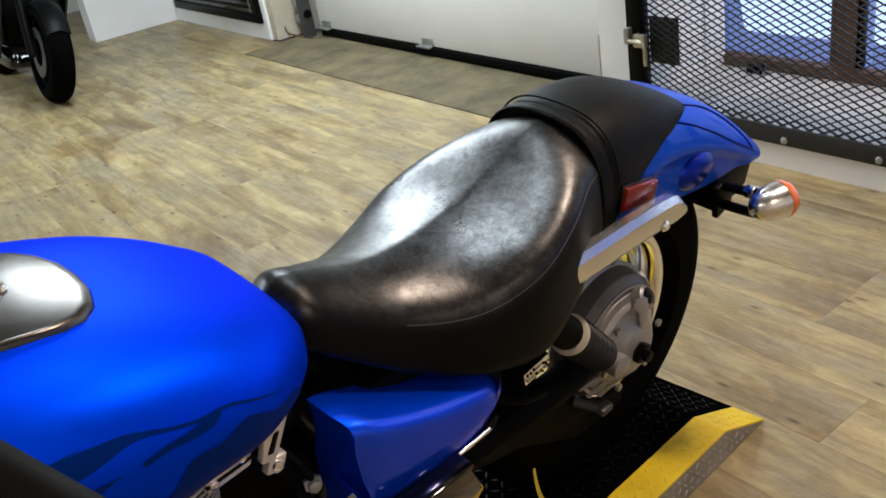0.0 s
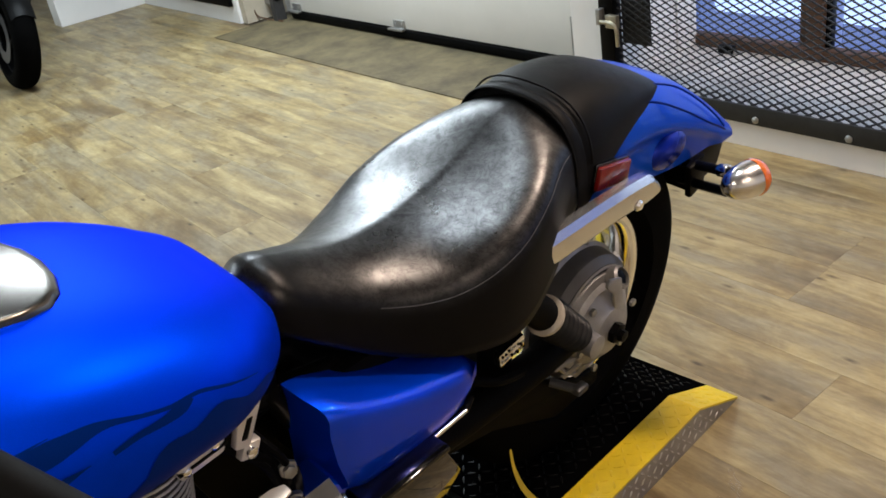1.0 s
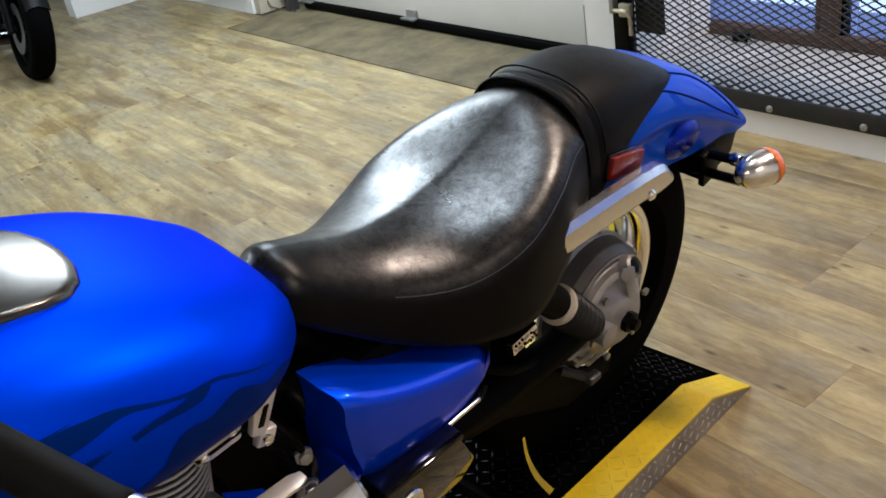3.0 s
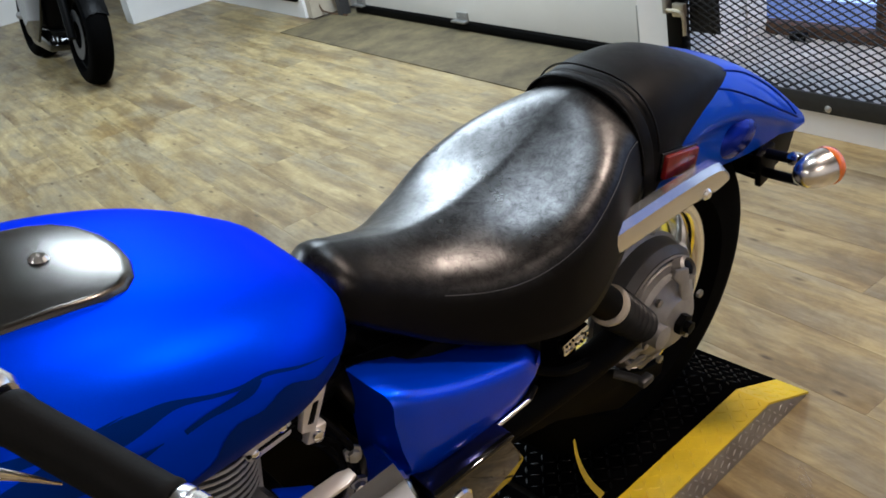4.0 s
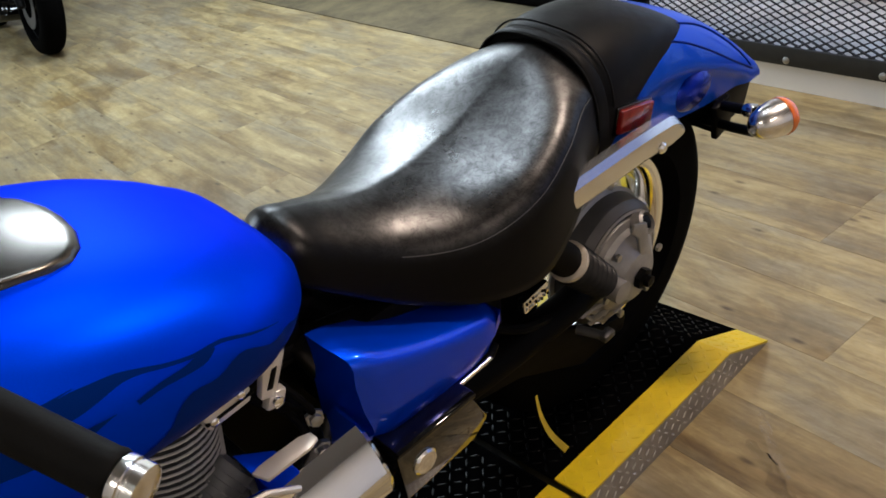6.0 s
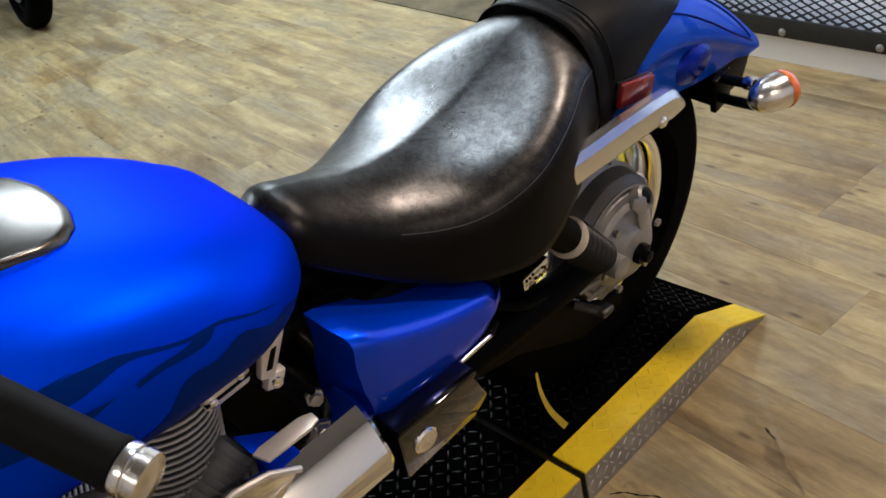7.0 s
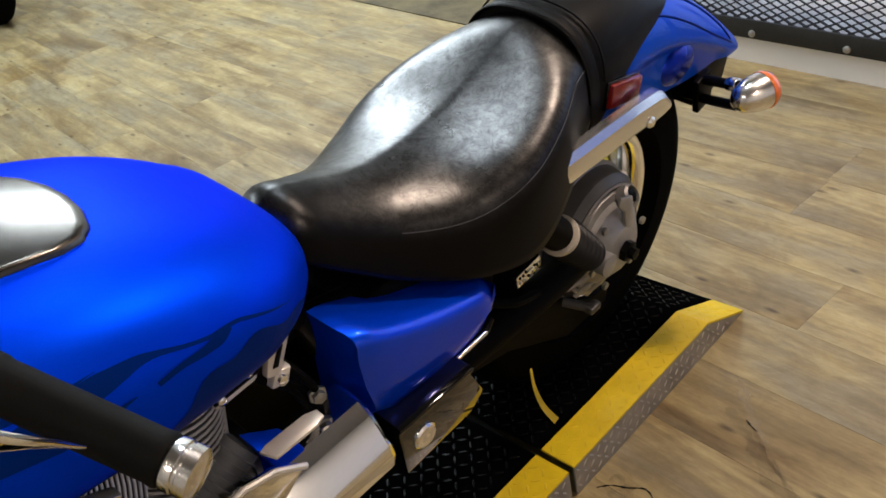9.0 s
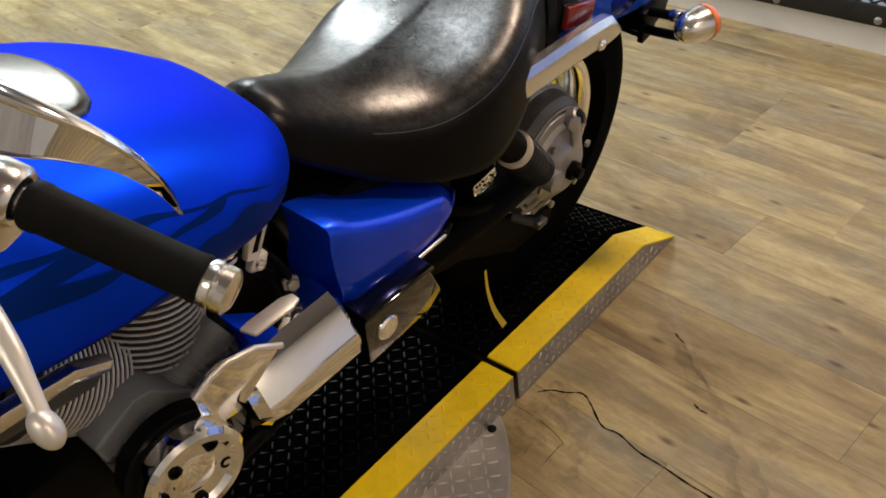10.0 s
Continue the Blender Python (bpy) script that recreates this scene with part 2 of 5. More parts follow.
TREAD_BRIGHT = mat("rubbed_tread_lozenge", (0.52, 0.50, 0.47), 0.36, 0.7, var=0.3, scale=40)
BACK_WALL = mat("grey_far_wall", (0.52, 0.50, 0.48), 0.7, var=0.3, scale=2)
WHITE = mat("white_wall_paint", (0.80, 0.80, 0.79), 0.55, var=0.07, scale=3, bump=0.08, bump_scale=120)
DOOR_WHITE = mat("off_white_door_paint", (0.80, 0.78, 0.73), 0.48, var=0.06, scale=2.2, bump=0.05, bump_scale=60)
CREAM = mat("cream_jamb", (0.55, 0.49, 0.38), 0.6, var=0.2, scale=5)
SEAL = mat("black_rubber_seal", (0.0025, 0.0025, 0.0025), 0.55, var=0.3, scale=20, spec=0.04)
CONCRETE = mat("worn_brown_concrete", (0.15, 0.118, 0.058), 0.75, var=0.65, scale=5, bump=0.3, bump_scale=60)
GREY_LEDGE = mat("grey_ledge", (0.66, 0.66, 0.65), 0.8, var=0.35, scale=6, bump=0.2, bump_scale=50)
MESH_STEEL = mat("dark_expanded_steel", (0.018, 0.017, 0.017), 0.5, 0.3, var=0.4, scale=20)
BROWN_WOOD = mat("brown_window_wood", (0.13, 0.062, 0.025), 0.55, var=0.5, scale=12, bump=0.2, bump_scale=40, stretch=(1, 1, 8))
RAIL_PAINT = mat("worn_black_rail_paint", (0.022, 0.022, 0.021), 0.5, var=0.45, scale=18, bump=0.1, bump_scale=90, spec=0.3)
STEEL = mat("galvanised_steel", (0.45, 0.45, 0.44), 0.4, 0.9, var=0.3, scale=20)
BRASS = mat("worn_brass", (0.50, 0.46, 0.36), 0.35, 0.9, var=0.3, scale=30)
SKY_GLOW = glow("daylight_panes", (0.30, 0.43, 1.0), 0.62)
TUBE_GLOW = glow("lamp_diffuser", (1.0, 0.96, 0.9), 3.0)
CEILING = mat("ceiling_tile", (0.22, 0.213, 0.20), 0.9, var=0.06, scale=4)
GLASS = mat("glass", (0.8, 0.85, 0.9), 0.05)
GLASS.node_tree.nodes["Principled BSDF"].inputs["Transmission Weight"].default_value = 1.0
TAG = mat("yellow_strap", (0.7, 0.5, 0.03), 0.6, var=0.2, scale=40)
COLLAR = mat("cream_collar_enamel", (0.50, 0.45, 0.37), 0.32, 0.0, 0.3, 0.2, 30)
CONSOLE = mat("dull_brushed_chrome", (0.10, 0.092, 0.082), 0.24, 1.0, rough_var=0.03, scale=20)
LEVER = mat("polished_lever_alloy", (0.74, 0.71, 0.66), 0.40, 0.6, var=0.06, scale=30)
RAIL = mat("rubbed_chrome", (0.82, 0.80, 0.77), 0.24, 1.0, rough_var=0.05, scale=20)
SCUFF = mat("dark_scuff", (0.05, 0.035, 0.02), 0.7, var=0.4, scale=30)


TYRE_MARK = mat("brown_tyre_mark", (0.06, 0.04, 0.022), 0.6)
_n, _l = TYRE_MARK.node_tree.nodes, TYRE_MARK.node_tree.links
_t = _n.new("ShaderNodeTexNoise")
_t.inputs["Scale"].default_value, _t.inputs["Detail"].default_value = 9, 3
_r = _n.new("ShaderNodeMapRange")
_r.inputs["From Min"].default_value, _r.inputs["From Max"].default_value, _r.inputs["To Max"].default_value = 0.36, 0.80, 0.32
_l.new(_t.outputs["Fac"], _r.inputs["Value"])
_l.new(_r.outputs[0], _n["Principled BSDF"].inputs["Alpha"])


# ---- mesh helpers ----
def spl(xs, ys, x):
    """A smooth curve through the given stations."""
    xs, ys = np.asarray(xs, float), np.asarray(ys, float)
    m = np.gradient(ys, xs)
    i = np.clip(np.searchsorted(xs, x) - 1, 0, len(xs) - 2)
    h = xs[i + 1] - xs[i]
    t = np.clip((x - xs[i]) / h, 0, 1)
    return ((2 * t**3 - 3 * t**2 + 1) * ys[i] + (t**3 - 2 * t**2 + t) * h * m[i] + (-2 * t**3 + 3 * t**2) * ys[i + 1] + (t**3 - t**2) * h * m[i + 1])


def part(name, bm, material, parent=None, label="", smooth=True, angle=40):
    me = bpy.data.meshes.new(name)
    bmesh.ops.recalc_face_normals(bm, faces=bm.faces)
    bm.to_mesh(me)
    bm.free()
    me.materials.append(material)
    if smooth:
        me.shade_smooth()
        me.set_sharp_from_angle(angle=radians(angle))
    ob = new(name, me)
    ob.parent = parent
    if label:
        tagged(ob, label)
    return ob


def thing(name, m, label, category, group="", kind=""):
    ob = new(name)
    ob.empty_display_size = 0.05
    ob.matrix_world = m
    return tagged(ob, label, category, group, kind)


def grid_mesh(rows, close_u=False, close_v=False, cap=False):
    """A skin over a grid of points: rows of equal length."""
    bm = bmesh.new()
    vs = [[bm.verts.new(p) for p in r] for r in rows]
    nu, nv = len(vs), len(vs[0])
    for i in range(nu if close_u else nu - 1):
        for j in range(nv if close_v else nv - 1):
            q = [vs[i][j], vs[(i + 1) % nu][j], vs[(i + 1) % nu][(j + 1) % nv], vs[i][(j + 1) % nv]]
            try:
                bm.faces.new(q)
            except ValueError:
                pass
    if cap:
        for r in (vs[0], vs[-1]):
            try:
                bm.faces.new(r)
            except ValueError:
                pass
    return bm


def solid(bm, t):
    """Give a skin thickness t, inwards."""
    bmesh.ops.recalc_face_normals(bm, faces=bm.faces)
    geom = bmesh.ops.solidify(bm, geom=bm.faces[:], thickness=t)
    return bm


def box(sx, sy, sz, at=(0, 0, 0), bevel=0.0, m=None, seg=2):
    bm = bmesh.new()
    bmesh.ops.create_cube(bm, size=1)
    bmesh.ops.scale(bm, vec=(sx, sy, sz), verts=bm.verts)
    if bevel:
        bmesh.ops.bevel(bm, geom=bm.edges[:], offset=bevel, segments=seg, affect="EDGES", profile=0.5)
    if m is not None:
        bmesh.ops.transform(bm, matrix=m, verts=bm.verts)
    bmesh.ops.translate(bm, vec=at, verts=bm.verts)
    return bm


def join(*bms):
    out = bms[0]
    for b in bms[1:]:
        me = bpy.data.meshes.new("tmp")
        b.to_mesh(me)
        b.free()
        out.from_mesh(me)
        bpy.data.meshes.remove(me)
    return out


def tube(points, radii, n=12, cap=True, flat=1.0):
    """A round bar along points; radii one number or one for each point."""
    pts = [Vector(p) for p in points]
    if not hasattr(radii, "__len__"):
        radii = [radii] * len(pts)
    rows = []
    up = Vector((0.13, 0.21, 0.97))
    for i, p in enumerate(pts):
        d = (pts[min(i + 1, len(pts) - 1)] - pts[max(i - 1, 0)]).normalized()
        a = d.cross(up).normalized()
        b = d.cross(a)
        rows.append([p + (a * math.cos(k * 2 * math.pi / n) + b * flat * math.sin(k * 2 * math.pi / n)) * radii[i] for k in range(n)])
    return grid_mesh(rows, close_v=True, cap=cap)


def smooth_line(points, steps=8):
    """A rounded line through a few points."""
    p = [Vector(q) for q in points]
    out = []
    for i in range(len(p) - 1):
        a, b, c, d = p[max(i - 1, 0)], p[i], p[i + 1], p[min(i + 2, len(p) - 1)]
        for k in range(steps):
            t = k / steps
            out.append(0.5 * ((2 * b) + (c - a) * t + (2 * a - 5 * b + 4 * c - d) * t * t + (3 * b - a - 3 * c + d) * t**3))
    return out + [p[-1]]


def lathe(profile, n=32, m=None, closed=False):
    """Turn (radius, height) pairs round z, then place by m."""
    rows = [[(r * math.cos(2 * math.pi * k / n), r * math.sin(2 * math.pi * k / n), h) for k in range(n)] for r, h in profile]
    bm = grid_mesh(rows, close_u=closed, close_v=True, cap=not closed)
    bmesh.ops.remove_doubles(bm, verts=bm.verts, dist=1e-6)
    if m is not None:
        bmesh.ops.transform(bm, matrix=m, verts=bm.verts)
    return bm


def prism(outline, depth, m=None, bevel=0.0):
    """A flat shape (x, y) pushed up by depth along z, with rounded edges."""
    bm = bmesh.new()
    f = bm.faces.new([bm.verts.new((x, y, 0)) for x, y in outline])
    r = bmesh.ops.extrude_face_region(bm, geom=[f])
    bmesh.ops.translate(bm, vec=(0, 0, depth), verts=[v for v in r["geom"] if isinstance(v, bmesh.types.BMVert)])
    if bevel:
        bmesh.ops.bevel(bm, geom=bm.edges[:], offset=bevel, segments=2, affect="EDGES", profile=0.5)
    if m is not None:
        bmesh.ops.transform(bm, matrix=m, verts=bm.verts)
    return bm


def frame_to(o, z, x=(0, 0, 1)):
    """A placing matrix at o whose z axis is along z."""
    z = Vector(z).normalized()
    y = z.cross(Vector(x)).normalized()
    x = y.cross(z)
    return Matrix.Translation(o) @ Matrix((x, y, z)).transposed().to_4x4()


def setting(name, bm, material, label, category, smooth=False, m=ROOM):
    ob = part(name, bm, material, None, "", smooth)
    ob.matrix_world = m
    return tagged(ob, label, category, "", "structure")

# ---- the room ----
U0, U1, V0, TOP = -8.2, 4.2, -4.6, 3.0
WALL_V, DOOR_V, CAGE_V, GLASS_V = 1.65, 1.883, 1.541, 2.12


def slab(name, a, b, material, label, category, bevel=0.0):
    """A box of the setting from corner a to corner b, in the room's axes."""
    c = [(p + q) / 2 for p, q in zip(a, b)]
    s = [q - p for p, q in zip(a, b)]
    return setting(name, box(*s, at=c, bevel=bevel), material, label, category)


floor = slab("floor", (U0, V0, -0.12), (U1, 2.6, -0.006), SCUFF, "oak-look vinyl plank floor, worn and grey-brown", "floor")
slab("threshold", (-4.42, 1.372, -0.01), (-1.17, 1.93, 0.004), CONCRETE, "worn brown concrete strip before the garage door", "threshold")
slab("wall_north_1", (U0, WALL_V, 0), (-4.57, WALL_V + 0.22, TOP), WHITE, "white painted wall beside the garage door", "wall")
slab("jamb", (-4.568, WALL_V + 0.02, 0), (-4.50, 1.98, TOP), CREAM, "cream painted door jamb", "jamb")
slab("wall_north_2", (-4.5, 1.98, 0), (-1.17, 2.1, TOP), WHITE, "wall behind the garage door", "wall")
slab("lintel", (-4.5, 1.66, 2.35), (-1.17, 1.97, TOP), WHITE, "white wall over the garage door", "wall")
slab("post", (-1.34, CAGE_V, 0), (-1.175, 1.975, TOP), WHITE, "white painted post beside the mesh cage", "post", 0.004)
slab("wall_west_return", (-6.45, 0.95, 0), (-6.27, WALL_V, TOP), WHITE, "short white painted return wall", "wall", 0.004)
slab("wall_west", (U0 - 0.15, V0, 0), (U0, WALL_V + 0.22, TOP), WHITE, "white painted wall", "wall")
slab("wall_south", (U0, V0 - 0.15, 0), (U1, V0, TOP), BACK_WALL, "dull grey wall", "wall")
slab("wall_east", (U1, V0, 0), (U1 + 0.15, 2.5, TOP), WHITE, "white painted wall", "wall")
slab("ceiling", (U0 - 0.15, V0 - 0.15, TOP), (U1 + 0.15, 2.6, TOP + 0.1), CEILING, "dull grey ceiling", "ceiling")
slab("baseboard", (-1.174, CAGE_V, -0.004), (U1, CAGE_V + 0.05, 0.088), WHITE, "white kerb under the mesh screen", "baseboard", 0.004)
slab("ledge", (-1.174, CAGE_V + 0.051, 0), (U1, GLASS_V, 0.12), GREY_LEDGE, "grey ledge behind the mesh screen", "ledge")
slab("wall_cage", (-1.42, 1.976, 0), (-1.287, GLASS_V - 0.031, TOP), GREY_LEDGE, "pale grey side wall of the cage", "wall")
slab("wall_over_window", (-1.42, GLASS_V, 1.55), (U1, GLASS_V + 0.12, TOP), WHITE, "wall above the window", "wall")
slab("backdrop", (-1.6, 2.34, -0.1), (U1, 2.36, 2.0), SKY_GLOW, "bluish daylight outside the window", "backdrop")

# garage door: sectional panels, seal, brackets
door = thing("garage_door", ROOM, "off-white sectional garage door, closed, with black bottom seal", "garage door", kind="structure")
for k in range(4):
    part("door_panel", box(2.62, 0.045, 0.545, (-2.945, DOOR_V + 0.022, 0.335 + k * 0.55), 0.004), DOOR_WHITE, door)
part("seal", box(2.60, 0.05, 0.05, (-2.945, DOOR_V + 0.012, 0.032), 0.01), SEAL, door, "black rubber bottom seal")
part("edge_strip", box(0.035, 0.02, 0.20, (-1.655, DOOR_V - 0.005, 0.16), 0.003), STEEL, door, "grey metal edge strip")


def door_bracket(u):
    br = part("bracket", join(box(0.10, 0.012, 0.05, (u, DOOR_V - 0.006, 0.085), 0.003), box(0.13, 0.035, 0.012, (u - 0.01, DOOR_V - 0.022, 0.062), 0.003)), STEEL, door, "small galvanised bracket")
    for s in (-0.03, 0.03):
        part("screw", lathe([(0.007, 0), (0.007, 0.004), (0.003, 0.006)], 10, frame_to((u + s, DOOR_V - 0.012, 0.09), (0, -1, 0))), STEEL, br)


door_bracket(-3.02)
door_bracket(-4.16)

track = thing("door_track", ROOM, "galvanised roller track with cable at the garage door's edge", "door track")
part("rail", join(box(0.012, 0.07, 2.2, (-4.30, DOOR_V - 0.06, 1.1)), box(0.05, 0.012, 2.2, (-4.325, DOOR_V - 0.09, 1.1))), DRUM, track)
for z in (0.12, 0.22, 0.6, 1.1):
    part("bracket", box(0.16, 0.03, 0.045, (-4.40, DOOR_V - 0.05, z), 0.004), STEEL, track)
part("roller", lathe([(0.026, -0.01), (0.03, 0), (0.026, 0.01)], 16, frame_to((-4.29, DOOR_V - 0.06, 0.16), (1, 0, 0))), DARK, track, "black roller wheel")
part("cable", tube(smooth_line([(-4.46, 1.80, 0.5), (-4.52, 1.76, 0.25), (-4.50, 1.74, 0.06), (-4.44, 1.78, 0.012), (-4.25, 1.80, 0.008)]), 0.006, 6), BROWN_WOOD, track, "thin brown cable")

# dark framed grille low in the wall
grille = thing("wall_grille", ROOM, "black framed grille low in the white wall", "grille", kind="structure")
for a, b in (((-6.18, 0.115), (-4.62, 0.175)), ((-6.18, 0.62), (-4.62, 0.68)), ((-6.18, 0.176), (-6.10, 0.619)), ((-4.70, 0.176), (-4.62, 0.619))):
    part("frame", box(b[0] - a[0], 0.03, b[1] - a[1], ((a[0] + b[0]) / 2, WALL_V - 0.012, (a[1] + b[1]) / 2), 0.004), DARK, grille)
part("backing", box(1.40, 0.01, 0.44, (-5.4, WALL_V - 0.004, 0.40)), GLOSS_BLACK, grille, "glossy black pane")
for k in range(9):
    part("slat", box(1.38, 0.018, 0.012, (-5.4, WALL_V - 0.014, 0.215 + k * 0.045), 0.002), DARK, grille)
part("inner_bead", box(0.012, 0.012, 0.43, (-4.74, WALL_V - 0.02, 0.40)), STEEL, grille, "pale metal bead")

# ---- mesh cage ----
screen = thing("mesh_screen", ROOM, "dark expanded-steel mesh screen bolted to a white kerb", "mesh screen")
part("bottom_rail", box(U1 + 1.10, 0.012, 0.064, ((U1 - 1.10) / 2, CAGE_V - 0.006, 0.121), 0.002), RAIL_PAINT, screen, "black flat steel rail")
part("post", box(0.068, 0.05, 2.2, (-1.137, CAGE_V + 0.0, 1.19), 0.004), DARK, screen, "black steel gate post")


def strands(u0, u1, z0, z1, du, dz):
    """Expanded metal: rows of zigzag strands that touch at their tips."""
    vs, fs = [], []
    rows, cols = int((z1 - z0) / dz), int((u1 - u0) / (du / 2))
    w, t = 0.0019, 0.0014
    for r in range(rows):
        s = 1 if r % 2 else -1
        for c in range(cols):
            a = Vector((u0 + c * du / 2, 0, z0 + r * dz + s * (dz / 2) * (1 if c % 2 else -1)))
            b = Vector((u0 + (c + 1) * du / 2, 0, z0 + r * dz - s * (dz / 2) * (1 if c % 2 else -1)))
            n = (b - a).normalized().cross(Vector((0, 1, 0)))
            i = len(vs)
            for p in (a, b):
                for q in ((w, t + 0.0015), (w, -t), (-w, -t - 0.0015), (-w, t)):
                    vs.append(p + n * q[0] + Vector((0, q[1], 0)))
            fs += [(i + k, i + (k + 1) % 4, i + 4 + (k + 1) % 4, i + 4 + k) for k in range(4)]
    me = bpy.data.meshes.new("mesh")
    me.from_pydata(vs, [], fs)
    me.materials.append(MESH_STEEL)
    return me


net = new("mesh", strands(-1.10, 1.6, 0.138, 1.0, 0.050, 0.0122))
net.location = (0, CAGE_V - 0.001, 0)
net.parent = screen
tagged(net, kind="stuff")
# the sheet's folded lower edge doubles the strands above the rail
hem = new("mesh_hem", strands(-1.0875, 1.6, 0.146, 0.186, 0.050, 0.0122))
hem.location = (0.0125, CAGE_V + 0.008, 0)
hem.parent = screen
tagged(hem, kind="stuff")


def bolt(u, z):
    part("bolt", lathe([(0.0125, 0), (0.0125, 0.003), (0.009, 0.006), (0.004, 0.008)], 12, frame_to((u, CAGE_V - 0.012, z), (0, -1, 0))), STEEL, screen, "round galvanised bolt head")


for k in range(6):
    bolt(-0.507 + 0.33 * k, 0.108)

lock = thing("gate_latch", ROOM, "worn brass slide latch with plate on the mesh gate", "latch")
part("plate", box(0.135, 0.006, 0.175, (-1.022, CAGE_V + 0.012, 0.39), 0.003), MESH_STEEL, lock, "dark brown steel plate")
part("bolt_case", box(0.055, 0.022, 0.05, (-1.095, CAGE_V - 0.036, 0.395), 0.005), BRASS, lock)
part("handle", tube(smooth_line([(-1.14, CAGE_V - 0.05, 0.395), (-1.08, CAGE_V - 0.055, 0.392), (-1.06, CAGE_V - 0.055, 0.372), (-1.058, CAGE_V - 0.055, 0.31)]), 0.008, 8), BRASS, lock)
part("hasp", box(0.02, 0.03, 0.06, (-1.15, CAGE_V - 0.04, 0.41), 0.003), STEEL, lock)

window = thing("window_1", ROOM, "brown wooden window behind the mesh with bluish panes", "window", kind="structure")
part("window_sill", box(5.53, 0.06, 0.046, (1.42, GLASS_V + 0.002, 0.1445), 0.004), BROWN_WOOD, window)
part("top_rail", box(5.4, 0.06, 0.06, (1.46, GLASS_V + 0.01, 1.52), 0.004), BROWN_WOOD, window)
for u, w in ((-1.266, 0.056), (-0.641, 0.070), (0.06, 0.070), (0.74, 0.070), (1.42, 0.070)):
    part("mullion", box(w, 0.06, 1.345, (u, GLASS_V + 0.005, 0.842), 0.004), BROWN_WOOD, window)
    part("casement_edge", box(0.026, 0.03, 1.345, (u + w / 2 + 0.011, GLASS_V + 0.016, 0.842), 0.003), DARK, window, "black casement edge")
    if w > 0.06:
        part("stile", box(0.040, 0.03, 1.345, (u - w / 2 - 0.019, GLASS_V + 0.022, 0.842), 0.003), BROWN_WOOD, window)
for u in (-0.945, -0.26, 0.42, 1.10):
    pane = part("pane", box(0.60, 0.006, 1.34, (u, GLASS_V + 0.040, 0.838)), GLASS, window, "clear pane")
    pane.visible_shadow = False
clutter = thing("black_clamp", ROOM, "small dark clamp lying on the ledge", "clamp")
part("jaw", box(0.07, 0.03, 0.035, (-0.99, 2.055, 0.138), 0.006), DARK, clutter)
part("screw", tube([(-1.03, 2.05, 0.128), (-0.93, 2.06, 0.128)], 0.008, 8), STEEL, clutter)

# ceiling lights
for u, v, sx, sy, watts, colour in LAMPS:
    fit = thing("ceiling_light", ROOM @ pose(u, v, TOP), "white ceiling light with a glowing diffuser", "ceiling light", "ceiling lights")
    part("frame", box(sx + 0.06, sy + 0.06, 0.04, (0, 0, -0.02), 0.004), WHITE, fit)
    part("diffuser", box(sx, sy, 0.012, (0, 0, -0.047), 0.003), TUBE_GLOW, fit)

# ---- lift deck ----
DX, DI = 0.253, 0.178


def treads(points_uv, place, length=0.021, width=0.0048, height=0.0015):
    """Raised lozenges of tread plate; place(u, v) gives a point and its axes."""
    vs, fs = [], []
    for u, v, s in points_uv:
        o, a, b, n = place(u, v)
        d = (a + b * s).normalized()
        e = n.cross(d)
        i = len(vs)
        ring = [(-1, 0), (-0.55, -0.8), (0.0, -1), (0.55, -0.8), (1, 0), (0.55, 0.8), (0.0, 1), (-0.55, 0.8)]
        vs += [o + d * (x * length / 2) + e * (y * width / 2) for x, y in ring]
        vs += [o + d * (x * length * 0.36) + e * (y * width * 0.28) + n * height for x, y in ring]
        fs += [(i + k, i + (k + 1) % 8, i + 8 + (k + 1) % 8, i + 8 + k) for k in range(8)] + [tuple(i + 8 + k for k in range(8))]
    me = bpy.data.meshes.new("tread")
    me.from_pydata(vs, [], fs)
    return me


def tread_grid(u0, u1, v0, v1, p=0.0225):
    out = []
    for i in range(int((u1 - u0) / p)):
        for j in range(int((v1 - v0) / p)):
            out.append((u0 + (i + 0.5) * p, v0 + (j + 0.5) * p, 1 if (i + j) % 2 else -1))
    return out


X, Y, Z = Vector((1, 0, 0)), Vector((0, 1, 0)), Vector((0, 0, 1))
flat = lambda u, v: (Vector((u, v, DECK_Z)), X, Y, Z)
BEND, TIP, TIP_Z = 0.206, 0.357, 0.006
slope = Vector((0, TIP - BEND, TIP_Z - DECK_Z)).normalized()
ramp_n = X.cross(slope)
ramp = lambda u, v: (Vector((u, BEND, DECK_Z)) + slope * v, X, slope, ramp_n)
side = lambda u, v: (Vector((DX, u, v)), Y, Z, X)


def tread_part(pts, place, material, parent, **kw):
    me = treads(pts, place, **kw)
    me.materials.append(material)
    ob = new("tread", me)
    ob.parent = parent
    tagged(ob, kind="stuff")


